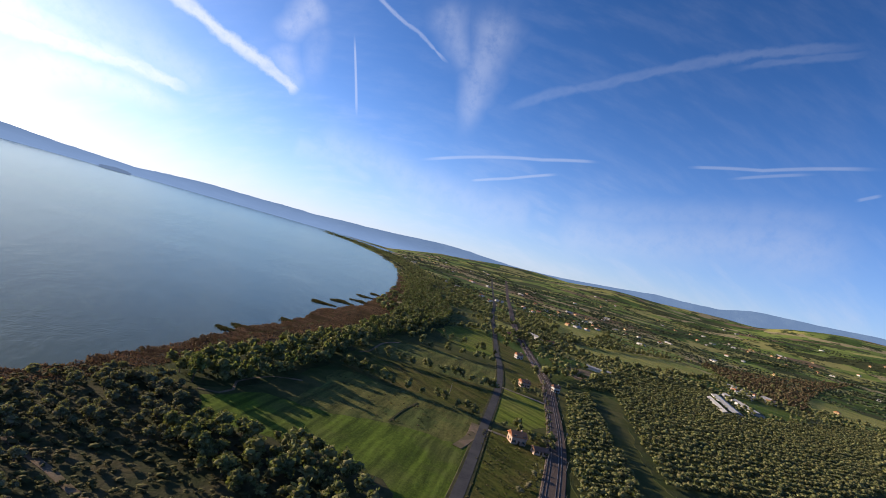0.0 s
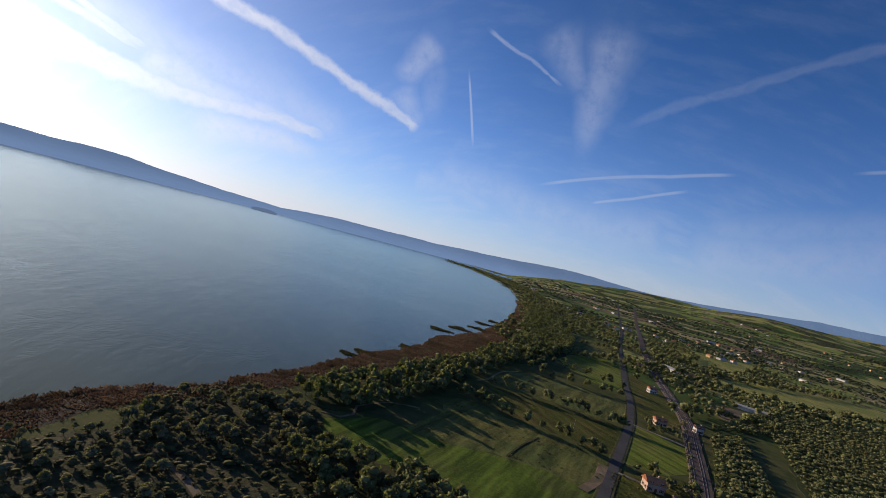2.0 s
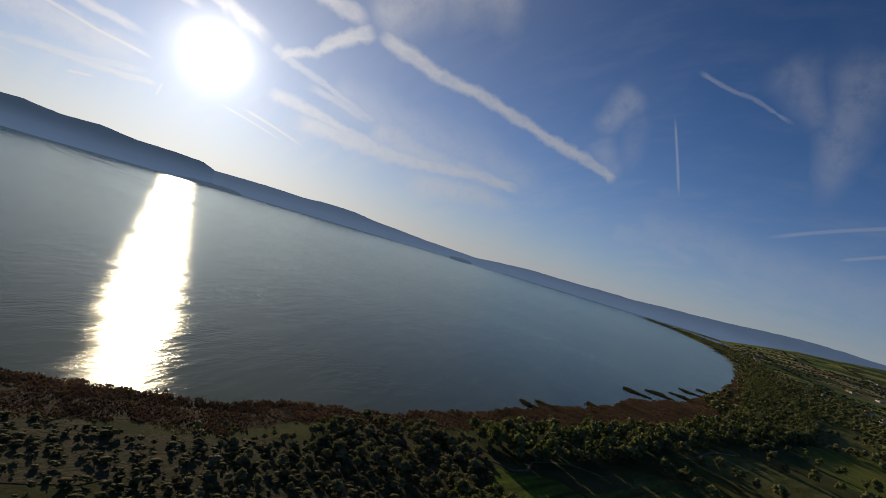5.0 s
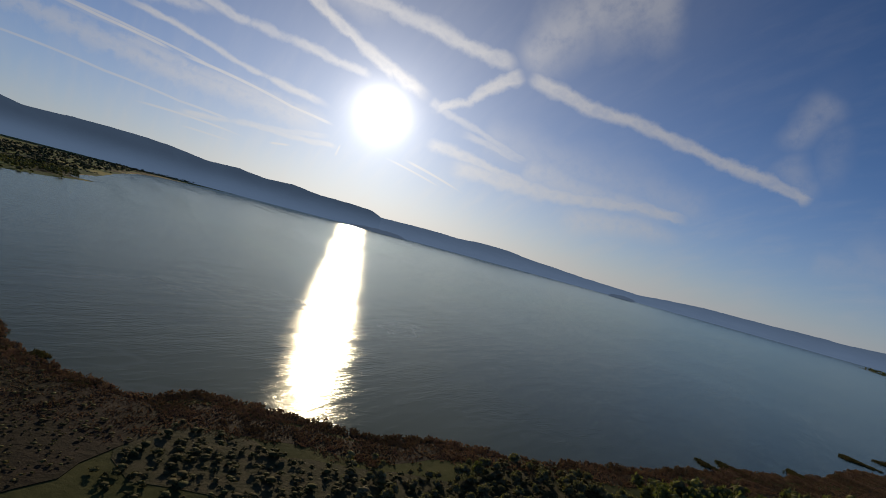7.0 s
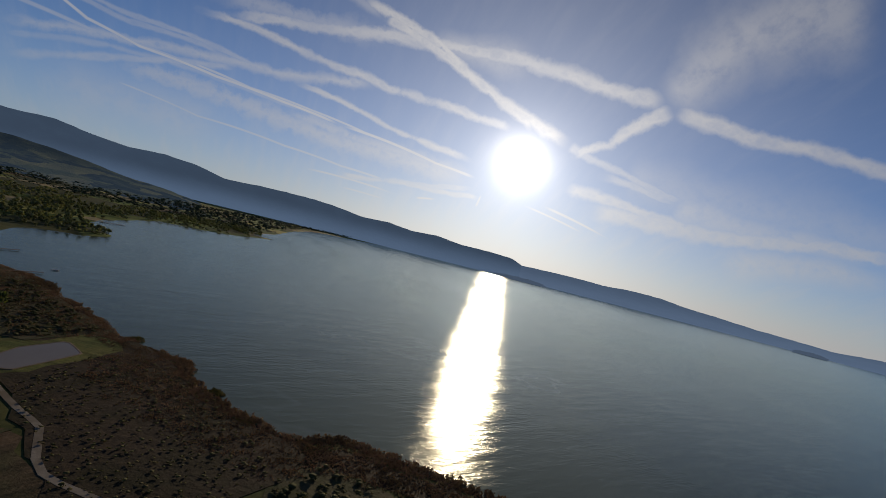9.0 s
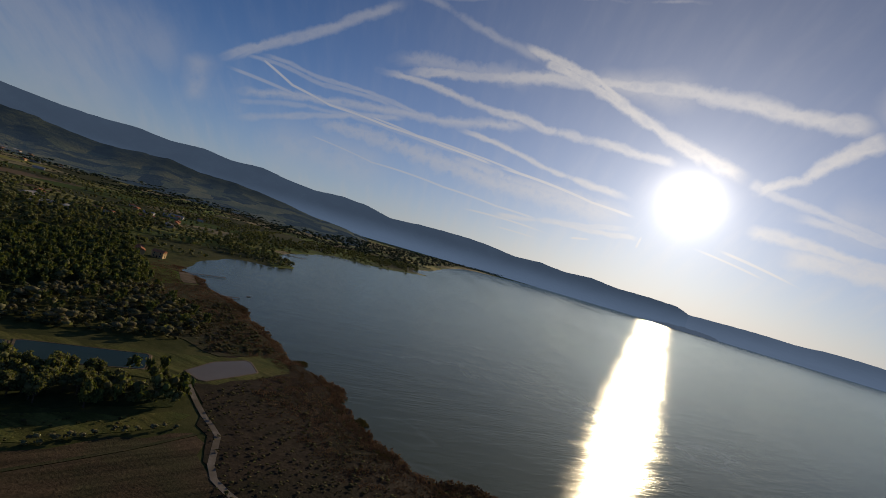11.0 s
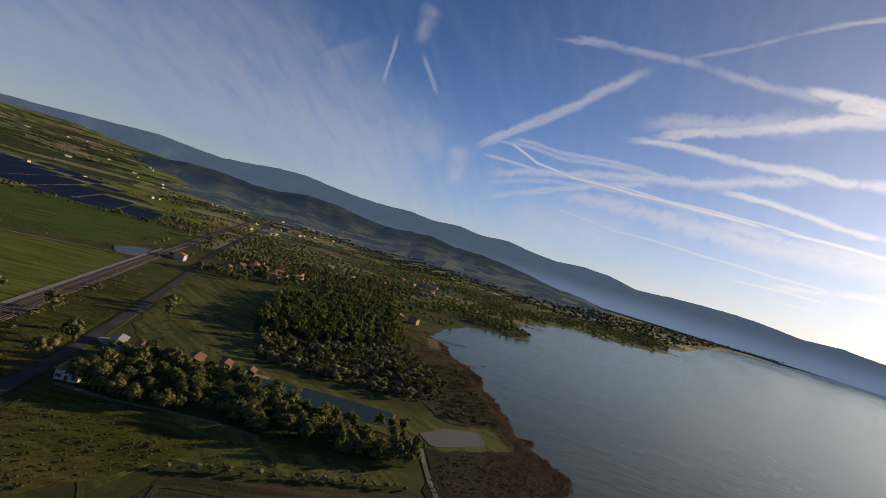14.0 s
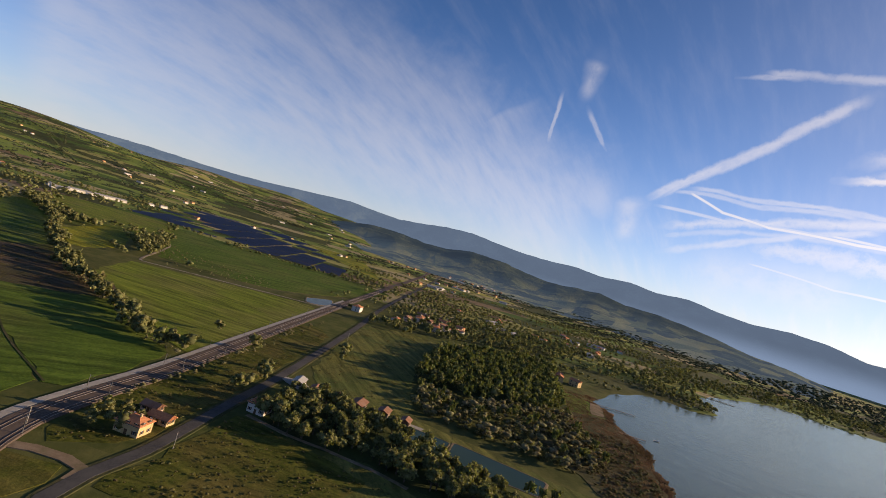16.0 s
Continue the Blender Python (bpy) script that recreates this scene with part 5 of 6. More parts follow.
# ---- islands ----
def island(a0, a1, d, high, label):
    """A low wooded island: a flat mound with a shore."""
    a = radians((a0 + a1) / 2)
    long = d * radians(abs(a1 - a0)) / 2
    bm = bmesh.new()
    bmesh.ops.create_uvsphere(bm, u_segments=40, v_segments=12, radius=1.0)
    for v in bm.verts:
        k = noise.fractal(Vector((v.co.x * 3 + a0, v.co.y * 3, v.co.z * 2)), 1.0, 2.0, 4)
        v.co = Vector((v.co.x * long * (1 + 0.06 * k), v.co.y * long * 0.32, max(v.co.z, -0.2) * high * (1 + 0.5 * k)))
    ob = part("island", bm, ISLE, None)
    ob.matrix_world = Matrix.LocRotScale((MID[0] - d * math.sin(a), MID[1] + d * math.cos(a), 0), Euler((0, 0, a)), None)
    tagged(ob, label, "island", kind="structure")
    r = np.random.default_rng(int(a0 * 10))
    rows = []
    for u, v in r.uniform(-0.95, 0.95, (260, 2)):
        if u * u + v * v < 0.9:
            q = ob.matrix_world @ Vector((u * long, v * long * 0.3, high * 0.85 * math.sqrt(max(0.02, 1 - u * u - v * v))))
            rows.append((q.x, q.y, q.z - 4, 22, 13 * r.uniform(0.7, 1.2), r.uniform(0, 6)))
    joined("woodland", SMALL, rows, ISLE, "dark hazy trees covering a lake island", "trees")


island(59.9, 66.4, 4120, 26, "long low dark island in the sun's glare")
island(33.2, 36.0, 4160, 18, "small wooded island far across the lake")

# ---- reeds ----
r = np.random.default_rng(100)


def tuft(r):
    verts, tris, n = [], [], 0
    for _ in range(16):
        a, d = r.uniform(0, 6.28), 0.75 * math.sqrt(r.random())
        p, b = np.array([d * math.cos(a), d * math.sin(a), 0.1]), r.uniform(0, 6.28)
        u = 0.20 * np.array([math.cos(b), math.sin(b), 0])
        verts.append(np.array([p - u, p + u, p + np.array([r.normal(0, 0.12), r.normal(0, 0.12), r.uniform(0.7, 1.0)])]))
        tris.append(np.array([[0, 1, 2]]) + n)
        n += 3
    return np.concatenate(verts), np.concatenate(tris)


TUFTS = [tuft(r) for _ in range(6)]
BELT = [(-235, 60), (-228, 55), (-120, 48), (-60, 40), (0, 34), (40, 30), (70, 26), (120, 20), (190, 11), (240, 16), (290, 20), (384, 34), (480, 44), (620, 34), (760, 22), (900, 16), (1300, 10)]
near_shore = wavy[(wavy[:, 1] > -236) & (wavy[:, 1] < 1300) & (wavy[:, 0] > -460)]
inland = np.gradient(near_shore, axis=0)
inland = np.stack([-inland[:, 1], inland[:, 0]], -1) / np.linalg.norm(inland, axis=1)[:, None]
if inside(LAKE, near_shore[40:41] + 8 * inland[40:41])[0]:
    inland = -inland
depth = np.interp(near_shore[:, 1], *zip(*BELT))[:, None]
bands = [np.c_[near_shore + inland * depth * k, np.full(len(near_shore), z)] for k, z in ((0.02, 0.16), (0.35, LAND + 0.015), (0.7, LAND + 0.018), (1.0, LAND + 0.02), (1.02, LAND - 0.2))]
n = len(near_shore)
faces = [(i * n + j, i * n + j + 1, i * n + n + j + 1, i * n + n + j) for i in range(len(bands) - 1) for j in range(n - 1)]
tagged(new("reed_ground", mesh_of("reed_ground", np.concatenate(bands), faces, MARSH)), "rusty reed litter along the lakeshore", "marsh", kind="structure")
spread = []
for _ in range(50000):
    i = int(r.integers(0, len(near_shore)))
    x, y = near_shore[i] + r.uniform(-60, 60, 2)
    spread.append((x, y))
spread = np.array(spread)
off = distance_to(near_shore, spread)
belt = np.interp(spread[:, 1], *zip(*BELT))
lake_side = inside(LAKE, spread)
patchy = np.array([noise.noise(Vector((x / 17, y / 17, 3))) for x, y in spread])
keep = (~lake_side & (off < belt * (1 + 0.3 * patchy))) | (lake_side & (off < 3.5 + 3 * patchy))
keep &= ~inside([(-287, -47), (-266, -29), (-226, -53), (-213, -77), (-198, -103), (-186, -165), (-205, -162), (-243, -95)], spread)
keep &= distance_to(curve_through([(-226, -66), (-208, -50), (-182.3, -26.7), (-155.5, -14.6)], 5.0), spread) > 3.5
keep &= ~inside([(-456, -208), (-464, -195), (-428, -163), (-409, -171)], spread)
reeds = spread[keep][:14000]
joined("reed_bed", TUFTS, [(x, y, 0.1, 3.2 * s, 1.0 * s, a) for (x, y), s, a in zip(reeds, r.uniform(0.6, 1.25, len(reeds)), r.uniform(0, 6.28, len(reeds)))],
       REED, "rusty brown dry reed belt along the lakeshore", "reeds")
islets = []
for x, y, wide, long in ((-98, 585, 15, 11), (-84, 630, 12, 9), (-112, 538, 15, 9), (-106, 404, 9, 6), (-119, 344, 10, 5), (-125, 328, 8, 4), (-88, 688, 12, 10), (-80, 746, 10, 9), (-206, 33, 4, 4), (-234, 18, 4, 4), (-296, -31, 4, 4)):
    k = int(wide * long * 1.6)
    a, d = r.uniform(0, 6.28, k), np.sqrt(r.random(k))
    d = d * (0.75 + 0.3 * np.sin(3 * a + x))
    islets += [(x + wide * e * math.cos(b), y + long * e * math.sin(b), 0.0, 2.6 * s, 1.0 * s, b * 5) for e, b, s in zip(d, a, r.uniform(0.6, 1.2, k))]
joined("reed_islets", TUFTS, islets, REED_GREEN, "small olive reed islets standing in shallow water", "reeds")
scrub = np.concatenate([filled([(-144, 190), (-121, 220), (-89, 217), (-72, 191), (-29.4, 180.4), (0.5, 160.4), (0.5, 120.8), (-40, 83.5), (-78.5, 65.5), (-117.9, 75.7), (-147.9, 93.1), (-137.9, 122.7), (-128.4, 157.9)], 3.4, 101, keep=0.8), filled([(-176.5, 62.7), (-166.1, 77.5), (-145.9, 95.8), (-127.8, 75.9), (-116.2, 48.3), (-146.7, 38.9)], 3.4, 102, keep=0.7), filled(WOOD_SOUTH2, 5.0, 103), filled([(-133, 102.1), (-69.7, 90.6), (-68.2, 56.1), (-127.1, 57.5)], 5.0, 104), filled([(-296, -47), (-388, -122), (-350, -162), (-265, -73)], 4.5, 105)])
joined("scrub", BUSH, [(x, y, LAND - 0.1, 4.6 * s, 2.0 * s, a) for (x, y), s, a in zip(scrub, r.uniform(0.4, 1.2, len(scrub)), r.uniform(0, 6, len(scrub)))], REED_GREEN, "low olive scrub and brambles", "bushes")

weeds = np.concatenate([filled(p, gap, 300 + i, keep=k) for i, (p, gap, k) in enumerate((
    ([(-48, -117.4), (-62.9, -127.6), (-106, -165), (-118.7, -142.8), (-137.8, -105.5), (-112.1, -97.5), (-68.4, -101.3)], 2.6, 0.5), ([(-37.1, -146.2), (-47.7, -171.1), (-113, -241), (-214, -348), (-230, -324), (-145, -226), (-104, -182), (-62.9, -143.2)], 2.6, 0.6),
    ([(-228, -300), (-307, -385), (-376, -361), (-247, -219), (-219, -182), (-193, -169), (-169, -221)], 4.0, 0.5), ([(49, 276), (89, 299), (81, 250), (65, 205), (42.6, 130.4), (18.6, 60.8), (12.6, 90.8), (36.6, 195.9)], 2.8, 0.6),
    ([(-53, 237), (-44, 269), (-41, 311), (26, 300), (48, 293), (40, 247), (0, 245)], 4.0, 0.4), ([(-43, 320), (-35, 365), (67, 368), (51, 302)], 4.0, 0.5), ([(-34, 382), (-16, 438), (78, 441), (69, 381)], 5.0, 0.5),
    ([(-133.7, -129.6), (-154.9, -92.6), (-192, -44), (-148.5, -67.6), (-113.2, -98.6)], 3.0, 0.5), ([(12, -480), (-35, -492), (-71, -413), (-78, -350), (-14, -354)], 4.0, 0.5), ([(-158.7, -16.8), (-211, -49), (-265, -38), (-266, -8), (-206, 30), (-162.8, 48.5), (-123.5, 3)], 2.6, 0.6)))])
joined("weeds", TINY, [(x, y, LAND + 0.1, 1.7 * s, 0.7 * s, a) for (x, y), s, a in zip(weeds, r.uniform(0.4, 1.4, len(weeds)), r.uniform(0, 6, len(weeds)))], REED_GREEN, "weed tufts scattered over the meadows", "weeds")

# ---- buildings ----
def opening(parent, x, y, z, wide, high, face, shut=True):
    """A window with a frame, a dark pane and shutters, on the wall that looks along face ('x+', 'x-', 'y+', 'y-')."""
    s = 1 if face[1] == "+" else -1

    def slab(a0, a1, z0, z1, d0, d1):
        d0, d1 = sorted((s * d0, s * d1))
        bm = bmesh.new()
        return box(bm, x + d0, y + a0, z0, x + d1, y + a1, z1) if face[0] == "x" else box(bm, x + a0, y + d0, z0, x + a1, y + d1, z1)

    frame_ob = part("window", slab(-wide / 2, wide / 2, z, z + high, -0.05, 0.05), WHITE, parent)
    part("pane", slab(-wide / 2 + 0.1, wide / 2 - 0.1, z + 0.1, z + high - 0.1, 0.0, 0.07), DARK, frame_ob)
    if shut:  # the leaves folded back against the wall
        for k in (-1, 1):
            a = sorted((k * wide / 2, k * (wide / 2 + 0.5)))
            part("shutter", slab(*a, z, z + high, 0.0, 0.09), SHUTTER, frame_ob)


def house(name, label, size, high, roof, wall_mat, roof_mat, rise=1.8, storeys=2, rich=True, chimney=True, group="", category="house"):
    """A house on its own base: walls, hipped or gabled tile roof with eaves, chimney, door and windows."""
    lx, ly = size[0] / 2, size[1] / 2
    root = new(name)
    tagged(root, label, category, group)
    bm = box(bmesh.new(), -lx, -ly, -0.3, lx, ly, high)
    if roof == "gable":
        v = [bm.verts.new(p) for p in ((-lx, -ly, high), (-lx, ly, high), (-lx, 0, high + rise), (lx, -ly, high), (lx, ly, high), (lx, 0, high + rise))]
        bm.faces.new((v[1], v[0], v[2]))
        bm.faces.new((v[3], v[4], v[5]))
    part("wall", bm, wall_mat, root)
    e, th = 0.55, 0.22
    ridge = max(lx - ly, lx * 0.15) if roof == "hip" else lx + e
    drop = rise * e / ly
    bm = bmesh.new()
    low = [(-lx - e, -ly - e, high - drop), (lx + e, -ly - e, high - drop), (lx + e, ly + e, high - drop), (-lx - e, ly + e, high - drop)]
    top = [(-ridge, 0, high + rise), (ridge, 0, high + rise)]
    sets = []
    for dz in (th, 0.02):
        sets.append(([bm.verts.new((x, y, z + dz)) for x, y, z in low], [bm.verts.new((x, y, z + dz)) for x, y, z in top]))
    (a, b), (c, d) = sets
    for f in ((a[0], a[1], b[1], b[0]), (a[1], a[2], b[1]), (a[2], a[3], b[0], b[1]), (a[3], a[0], b[0])):
        bm.faces.new(f)
    for f in ((c[1], c[0], d[0], d[1]), (c[2], c[1], d[1]), (c[3], c[2], d[1], d[0]), (c[0], c[3], d[0])):
        bm.faces.new(f)
    for i in range(4):
        bm.faces.new((a[i], c[i], c[(i + 1) % 4], a[(i + 1) % 4]))
    roof_ob = part("roof", bm, roof_mat, root)
    if chimney:
        bm = box(bmesh.new(), lx * 0.3, -0.35, high + rise * 0.4, lx * 0.3 + 0.7, 0.35, high + rise + 0.9)
        box(bm, lx * 0.3 - 0.1, -0.45, high + rise + 0.9, lx * 0.3 + 0.8, 0.45, high + rise + 1.02)
        part("chimney", bm, wall_mat, roof_ob)
    if rich:
        bm = bmesh.new()
        part("gutter", box(bm, -lx - e, -ly - e - 0.12, high - drop - 0.05, lx + e, -ly - e, high - drop + 0.1), GALV, root)
        bm = bmesh.new()
        part("door", box(bm, -0.6, -ly - 0.06, 0.0, 0.6, -ly + 0.05, 2.2), SHUTTER, root)
        for k in range(storeys if rich is True else 0):
            z = 1.0 + 2.9 * k
            for x in np.linspace(-lx + 1.5, lx - 1.5, max(2, int(size[0] / 3))):
                if not (k == 0 and abs(x) < 1.2):
                    opening(root, x, -ly, z, 1.0, 1.4, "y-")
                opening(root, x, ly, z, 1.0, 1.4, "y+")
            for y in (-ly * 0.45, ly * 0.45):
                opening(root, -lx, y, z, 1.0, 1.4, "x-")
                opening(root, lx, y, z, 1.0, 1.4, "x+")
    if rich == "plain":
        for k in range(storeys):
            z = 1.0 + 2.9 * k
            for x in (-lx * 0.55, lx * 0.55):
                for y in (-ly, ly):
                    part("window", box(bmesh.new(), x - 0.55, y - 0.05, z, x + 0.55, y + 0.05, z + 1.5), DARK, root)
            for x in (-lx, lx):
                part("window", box(bmesh.new(), x - 0.05, -0.55, z, x + 0.05, 0.55, z + 1.5), DARK, root)
    return root


def stand(ob, x, y, turn, z=LAND):
    ob.matrix_basis = Matrix.LocRotScale((x, y, z), Euler((0, 0, radians(turn))), None)
    return ob


stand(house("farmhouse", "ochre farmhouse with a hipped terracotta roof beside the road", (10.0, 7.4), 4.6, "hip", PLASTER, TILE, 1.7), -62.3, -151.0, 132)
stand(house("outbuilding", "low outbuilding with a terracotta gable roof", (8.6, 5.0), 2.8, "gable", PLASTER, TILE, 1.3, 1, True, False, category="outbuilding"), -73.0, -158.4, 132)
stand(house("barn", "small barn with an old tiled roof behind the farmhouse", (7.0, 4.8), 2.6, "gable", PINK, TILE_DARK, 1.2, 1, True, False, category="barn"), -71.4, -169.1, 132)
stand(house("country_house", "white house with a hipped terracotta roof under trees", (8.8, 7.6), 4.8, "hip", WHITE, TILE, 2.0), -116.7, -169.6, 128)
stand(house("farmhouse", "ochre farmhouse with a tiled roof between road and railway", (8.6, 7.0), 4.4, "gable", PINK, TILE, 1.9), 68.1, 270.3, 12)
stand(house("outbuilding", "low tiled shed beside the farmhouse", (8.0, 5.0), 2.8, "gable", PINK, TILE_DARK, 1.0, 1, True, False, category="outbuilding"), 79.7, 262.5, 12)
stand(house("country_house", "small house with an orange roof behind hedges", (8.0, 6.6), 4.2, "gable", PINK, TILE, 1.8), 97.6, 413.8, 14)
stand(house("country_house", "pale roadside house with a red roof", (7.6, 6.4), 4.4, "gable", WHITE, TILE, 1.8), 114.5, 546.9, 20)
stand(house("level_crossing_house", "narrow white house beside the railway", (6.0, 5.0), 4.6, "gable", WHITE, TILE_DARK, 1.6), 128.7, 428.3, 16)
stand(house("shed", "long pale shed on a bare plot", (22.0, 8.0), 3.6, "gable", WHITE, SHEET, 1.2, 1, False, False, category="shed"), 227.4, 620.7, -25)
stand(house("shed", "white shed near the bare plot", (9.0, 7.0), 4.0, "gable", WHITE, SHEET, 1.2, 1, False, False, category="shed"), 241.7, 617.3, -25)
for x, y, turn, sx, sy, wall, cover, text in ((-177, -178, 40, 11, 7, WOOD, TILE_DARK, "red-roofed clubhouse by the fish ponds"), (-167, -186, 40, 8, 6, WOOD, TILE_DARK, "dark red shed under trees"),
                                              (-188, -168, 40, 8, 6, WOOD, TILE_DARK, "old tile-roofed shed by the fish ponds"), (-195, -156, 40, 7, 5, WOOD, TILE_DARK, "small wooden shed at the ponds"),
                                              (-153, -207, 50, 10, 6, WHITE, SHEET, "roofless-looking pale farm shed by the road"), (-159, -197, 50, 6, 5, WHITE, TILE_DARK, "small old shed among trees")):
    stand(house("shed", text, (sx, sy), 2.8, "gable", wall, cover, 1.1, 1, True, False, category="shed"), x, y, turn)
for k in range(3):
    a, b = np.array([(438, 708), (480, 755), (405, 667)][k], float), np.array([(395, 587), (456, 637), (372, 572)][k], float)
    mid, run = (a + b) / 2, a - b
    shed = house("poultry_shed", "long low farm shed with a pale metal roof", (float(np.linalg.norm(run)), 13.0 if k < 2 else 7.0), 3.4, "gable", WHITE, SHEET, 1.8, 1, False, False, "long farm sheds", "shed")
    stand(shed, *mid, math.degrees(math.atan2(run[1], run[0])))
for x, y, turn, sx, sy in ((-55, -1169, 10, 30, 16), (-84, -1216, 15, 34, 18), (-119, -1225, 15, 40, 20), (-157, -1237, 15, 36, 18), (-41, -1204, 100, 22, 12), (-275, -1386, 20, 18, 10), (-239, -1341, 30, 14, 9)):
    stand(house("farm_shed", "large white farm shed in the fields", (sx, sy), 5.0, "gable", WHITE, SHEET, 2.0, 1, False, False, "white farm sheds", "shed"), x, y, turn)

# villages: a few kinds of house, repeated
KINDS = [house("village_house", text, size, high, kind, wall, cover, 1.8, 2, "plain", True, "village houses")
         for text, size, high, kind, wall, cover in (("village house of ochre plaster with a tiled roof", (11, 9), 6.0, "gable", PLASTER, TILE), ("white village house with a hipped tile roof", (12, 10), 6.2, "hip", WHITE, TILE),
                                                     ("rose-plastered village house with old tiles", (10, 8), 5.6, "gable", PINK, TILE_DARK), ("long low village house with old tiles", (17, 8), 4.6, "gable", WHITE, TILE_DARK))]
r = np.random.default_rng(200)
spots = []
for cx, cy, sx, sy, k in ((-362, -429, 22, 14, 7), (-422, -423, 26, 14, 11), (-475, -468, 26, 14, 8), (-626, -499, 30, 16, 11), (-718, -584, 30, 20, 6), (-747, -458, 60, 16, 11), (-928, -517, 70, 20, 10), (-493, -256, 12, 8, 3),
                          (-870, -975, 30, 25, 9), (-1095, -1164, 60, 40, 18), (-1524, -1502, 120, 60, 20), (617, 853, 50, 25, 9), (135, 693, 20, 30, 4), (175, 793, 30, 40, 5), (329, 1480, 90, 90, 12), (563, 1744, 150, 120, 16), (1496, 2122, 200, 140, 14)):
    for _ in range(k):
        spots.append((r.normal(cx, sx), r.normal(cy, sy)))
for _ in range(150):
    d, a = r.uniform(1300, 3700), radians(r.uniform(-60, 4) if r.random() < 0.5 else r.uniform(128, 190))
    spots.append((-d * math.sin(a), d * math.cos(a)))
spots = [p for p, wet, a, b in zip(spots, inside(LAKE, spots), distance_to(curve_through(ROAD, 20), spots), distance_to(curve_through(RAIL, 20), spots)) if not wet and a > 11 and b > 16]
spots = [p for i, p in enumerate(spots) if all(math.hypot(p[0] - q[0], p[1] - q[1]) > 15 for q in spots[:i])]
plain_kind = [house("farm_house", text, size, high, kind, wall, cover, 1.8, 2, False, False, "houses of the plain")
              for text, size, high, kind, wall, cover in (("distant ochre house with a tiled roof", (12, 10), 6.0, "gable", PLASTER, TILE), ("distant white house with a tiled roof", (14, 10), 6.2, "hip", WHITE, TILE), ("distant pale shed with a light roof", (24.7, 11.8), 5.0, "gable", WHITE, SHEET))]
first, kids = set(), {}
for x, y in spots:
    near = math.hypot(x, y) < 720
    kinds = KINDS if near else plain_kind
    k = int(r.integers(0, len(kinds)))
    turn = math.radians(r.choice([14, 40, 104, 130]) + r.normal(0, 7))
    m = Matrix.LocRotScale((x, y, float(land_z(x, y)) - (0.0 if near else 1.0)), Euler((0, 0, turn)), None)
    if (near, k) in first:
        repeat(kinds[k], kids[near, k], m)
    else:
        first.add((near, k))
        kids[near, k] = list(kinds[k].children_recursive)
        kinds[k].matrix_basis = m

# ---- solar farm ----
edge = np.array([-0.82, 0.57])
edge /= np.linalg.norm(edge)
deep = np.array([-0.57, -0.82]) / np.linalg.norm([-0.57, -0.82])
table = new("solar_table")
tagged(table, "long tilted row of dark blue solar panels on steel posts", "solar panels", "solar farm rows")
for i in range(4):
    bm = box(bmesh.new(), -28 + 14 * i + 0.1, -2.6, -0.04, -14 + 14 * i - 0.1, 2.6, 0.04)
    for v in bm.verts:
        v.co = Vector((v.co.x, v.co.y, v.co.z + 1.7 + 0.34 * v.co.y))
    part("panel", bm, SOLAR, table)
for x in (-22, 0, 22):
    bm = box(bmesh.new(), x - 0.1, -0.1, -0.2, x + 0.1, 0.1, 1.66)
    part("post", bm, GALV, table)
spots = []
for u in np.arange(-120, 520, 62.0):
    for v in np.arange(-60, 760, 9.5):
        q = np.array([-165, -1030]) + u * edge + v * deep
        if int((v + 60) / 9.5) % 10 < 8 and (int((u + 120) / 62) + int((v + 60) / 95)) % 5:
            spots.append(q)
spots = [q for q, ok in zip(spots, inside([(-178, -1041), (-339, -1455), (-590, -1938), (-748, -1784), (-595, -997), (-455, -776), (-347, -890), (-228, -994)], spots)) if ok]
turn = math.atan2(edge[1], edge[0])
table_parts = list(table.children_recursive)
for i, q in enumerate(spots):
    m = Matrix.LocRotScale((*q, LAND), Euler((0, 0, turn)), None)
    if i:
        repeat(table, table_parts, m)
    else:
        table.matrix_basis = m

# ---- railway masts, poles, lamps ----
mast = new("catenary_mast")
tagged(mast, "grey steel catenary mast beside the railway", "mast", "railway masts")
bm = bmesh.new()
bmesh.ops.create_cone(bm, cap_ends=True, segments=8, radius1=0.16, radius2=0.11, depth=6.8, matrix=Matrix.Translation((0, 0, 3.3)))
part("pole", bm, GALV, mast)
part("arm", box(bmesh.new(), 0, -0.05, 5.6, 2.6, 0.05, 5.7), GALV, mast)
part("stay", box(bmesh.new(), 0, -0.03, 6.3, 2.2, 0.03, 6.36), GALV, mast)
part("foundation", box(bmesh.new(), -0.5, -0.5, -0.4, 0.5, 0.5, 0.25), CONCRETE, mast)
line = curve_through(RAIL, 5.0)
run = np.gradient(line, axis=0)
run /= np.linalg.norm(run, axis=1)[:, None]
length = np.cumsum(np.r_[0, np.hypot(*np.diff(line, axis=0).T)])
count = 0
for k in range(0, len(line)):
    if math.hypot(*(line[k] - MID)) < 620 and int(length[k] / 46) != int(length[k - 1] / 46):
        for s in (-1, 1):
            side = np.array([-run[k][1], run[k][0]]) * s
            x, y = line[k] + side * 5.0
            m = Matrix.LocRotScale((x, y, LAND + 0.2), Euler((0, 0, math.atan2(-side[1], -side[0]))), None)
            if count:
                copy_thing(mast, m)
            else:
                mast.matrix_basis = m
            count += 1
pole = new("utility_pole")
tagged(pole, "pale concrete utility pole in a meadow", "pole", "utility poles")
bm = bmesh.new()
bmesh.ops.create_cone(bm, cap_ends=True, segments=8, radius1=0.14, radius2=0.09, depth=6.8, matrix=Matrix.Translation((0, 0, 3.3)))
part("shaft", bm, CONCRETE, pole)
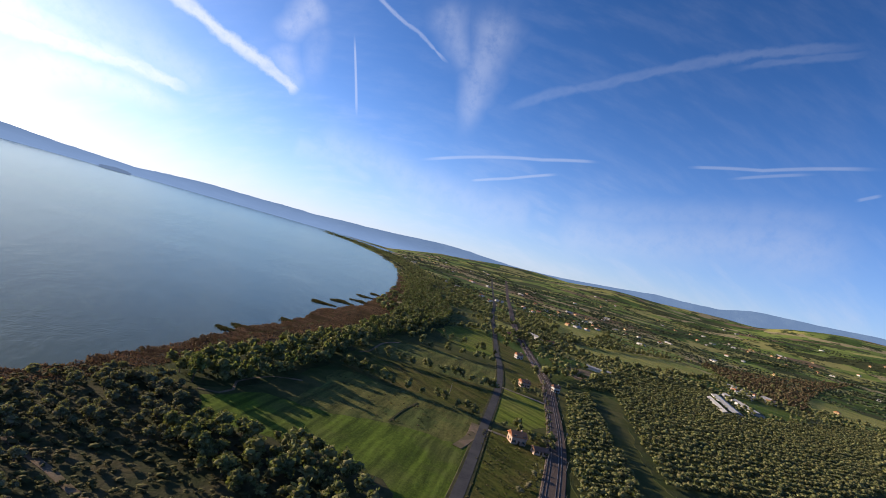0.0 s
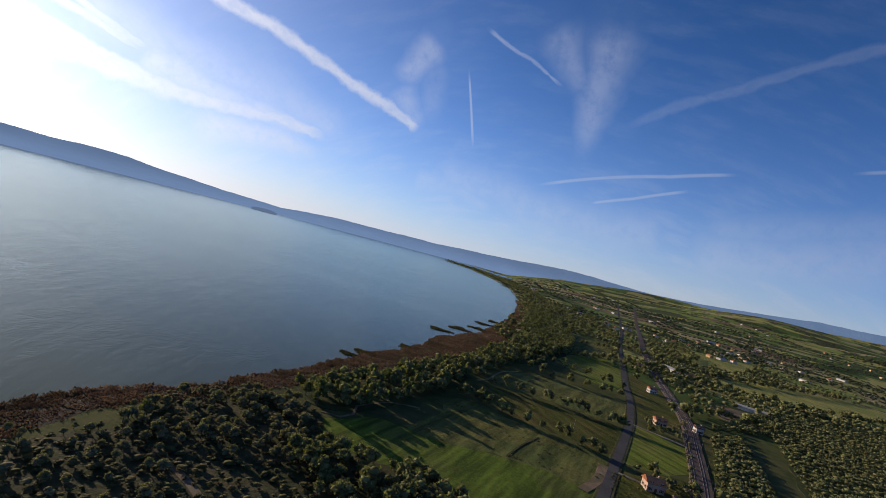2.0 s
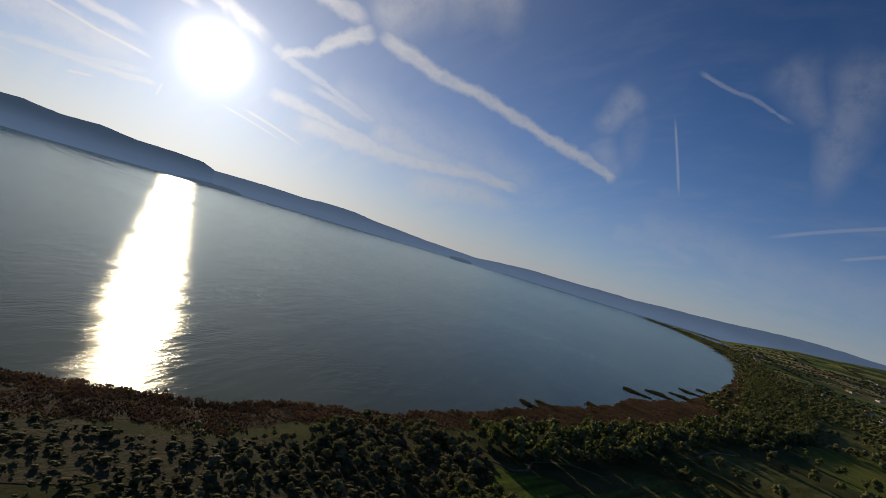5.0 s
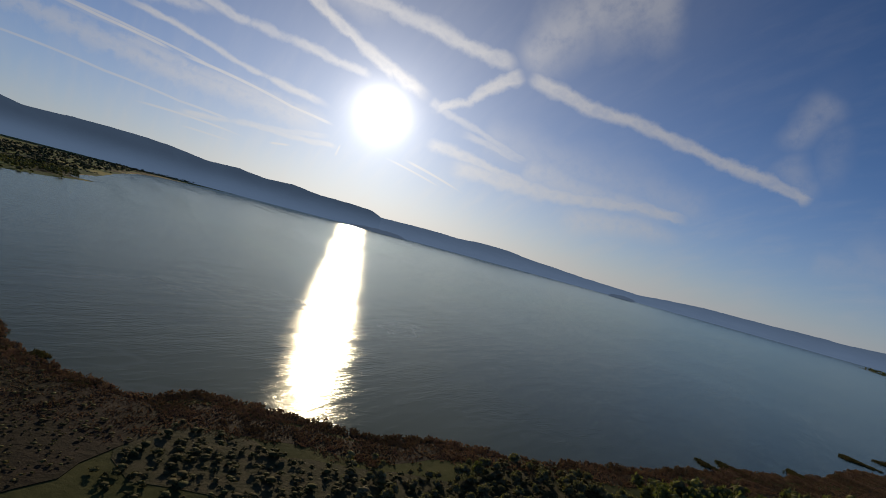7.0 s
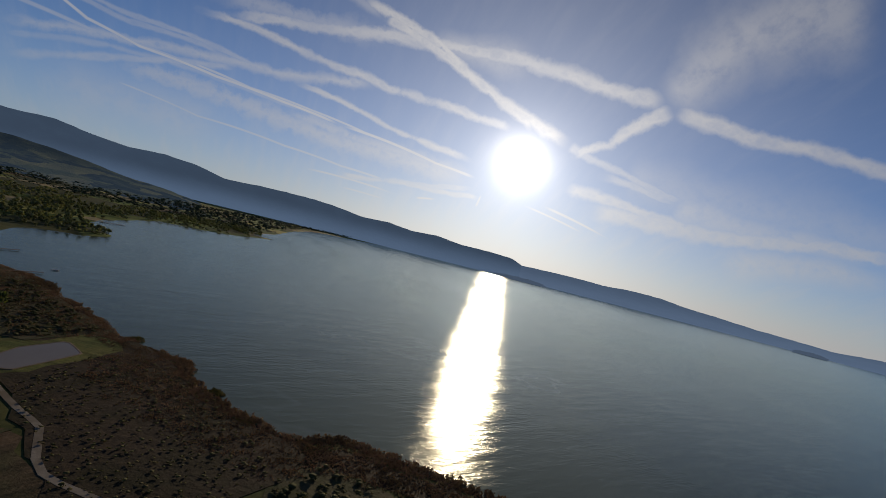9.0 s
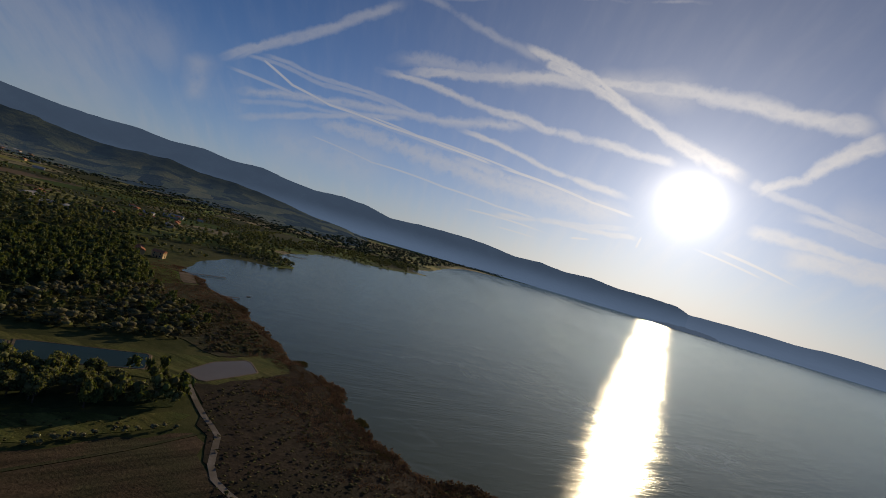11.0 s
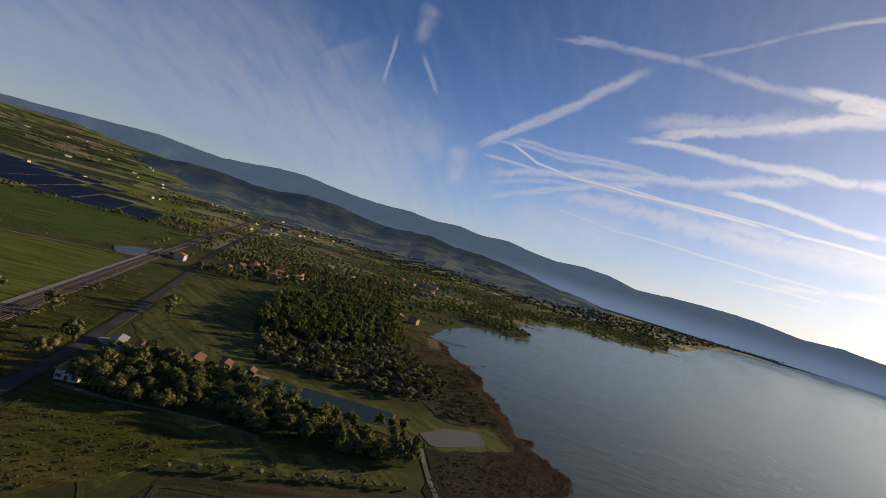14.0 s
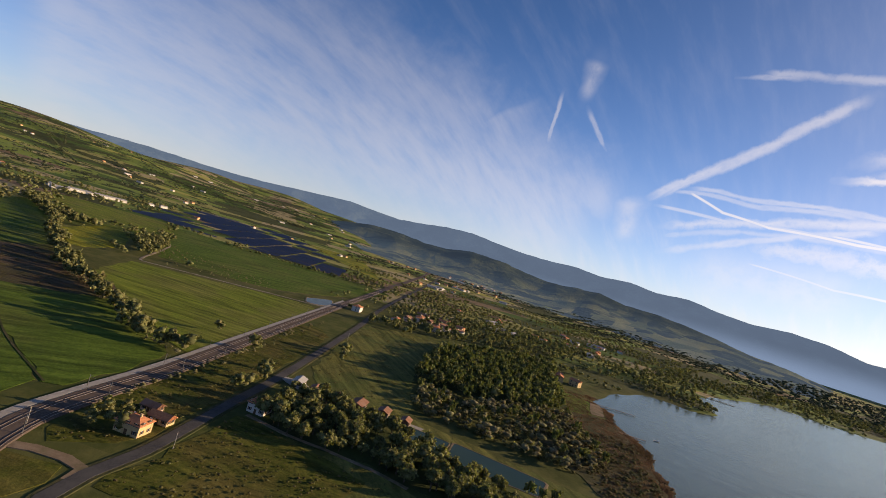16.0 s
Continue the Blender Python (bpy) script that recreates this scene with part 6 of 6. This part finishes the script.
part("crossarm", box(bmesh.new(), -0.6, -0.05, 6.2, 0.6, 0.05, 6.3), WOOD, pole)
for i, (x, y) in enumerate(((-73.6, -136.6), (-31.6, -156.2), (-246, -317), (31, 328))):
    if i:
        copy_thing(pole, pose(x, y, LAND, 0, 0, 30 * i))
    else:
        pole.matrix_basis = pose(x, y, LAND)

# ---- lake side: pier, jetties, boat ----
def jetty(a, b, wide, label):
    a, b = np.array(a, float), np.array(b, float)
    run = b - a
    long = float(np.linalg.norm(run))
    root = tagged(new("jetty"), label, "jetty")
    bm = box(bmesh.new(), 0, -wide / 2, 0.75, long, wide / 2, 0.95)
    part("deck", bm, WOOD, root)
    for x in np.linspace(0.6, long - 0.4, max(3, int(long / 5))):
        for y in (-wide / 2 + 0.15, wide / 2 - 0.15):
            bm = bmesh.new()
            bmesh.ops.create_cone(bm, cap_ends=True, segments=6, radius1=0.12, radius2=0.11, depth=4.0, matrix=Matrix.Translation((x, y, -0.8)))
            part("pile", bm, WOOD, root)
    root.matrix_basis = Matrix.LocRotScale((*a, 0), Euler((0, 0, math.atan2(run[1], run[0]))), None)


jetty((-880, -257), (-912, -219), 4.0, "long dark pier reaching into the bay")
jetty((-465, -197), (-494, -174), 2.0, "narrow wooden jetty by the beach")
jetty((-405, -142), (-421, -126), 1.6, "short wooden jetty among the reeds")
boat = tagged(new("boat"), "small pale rowing boat moored off the reeds", "boat")
bm = bmesh.new()
rings = []
for x, wide, low in ((-2.4, 0.7, 0.0), (-1.2, 0.95, -0.12), (0.4, 1.0, -0.15), (1.6, 0.75, -0.05), (2.7, 0.05, 0.25)):
    rings.append([bm.verts.new(p) for p in ((x, -wide, 0.55), (x, -wide * 0.7, low), (x, wide * 0.7, low), (x, wide, 0.55), (x, wide * 0.85, 0.5), (x, 0, low + 0.12), (x, -wide * 0.85, 0.5))])
for p, q in zip(rings[:-1], rings[1:]):
    for i in range(7):
        bm.faces.new((p[i], p[(i + 1) % 7], q[(i + 1) % 7], q[i]))
bm.faces.new(rings[0])
bm.faces.new(rings[-1][::-1])
bmesh.ops.recalc_face_normals(bm, faces=bm.faces)
part("hull", bm, WHITE, boat)
for x in (-1.4, 0.6):
    part("thwart", box(bmesh.new(), x - 0.15, -0.8, 0.36, x + 0.15, 0.8, 0.42), WOOD, boat)
boat.matrix_basis = pose(-440, -126, 0.0, 0, 0, 150)
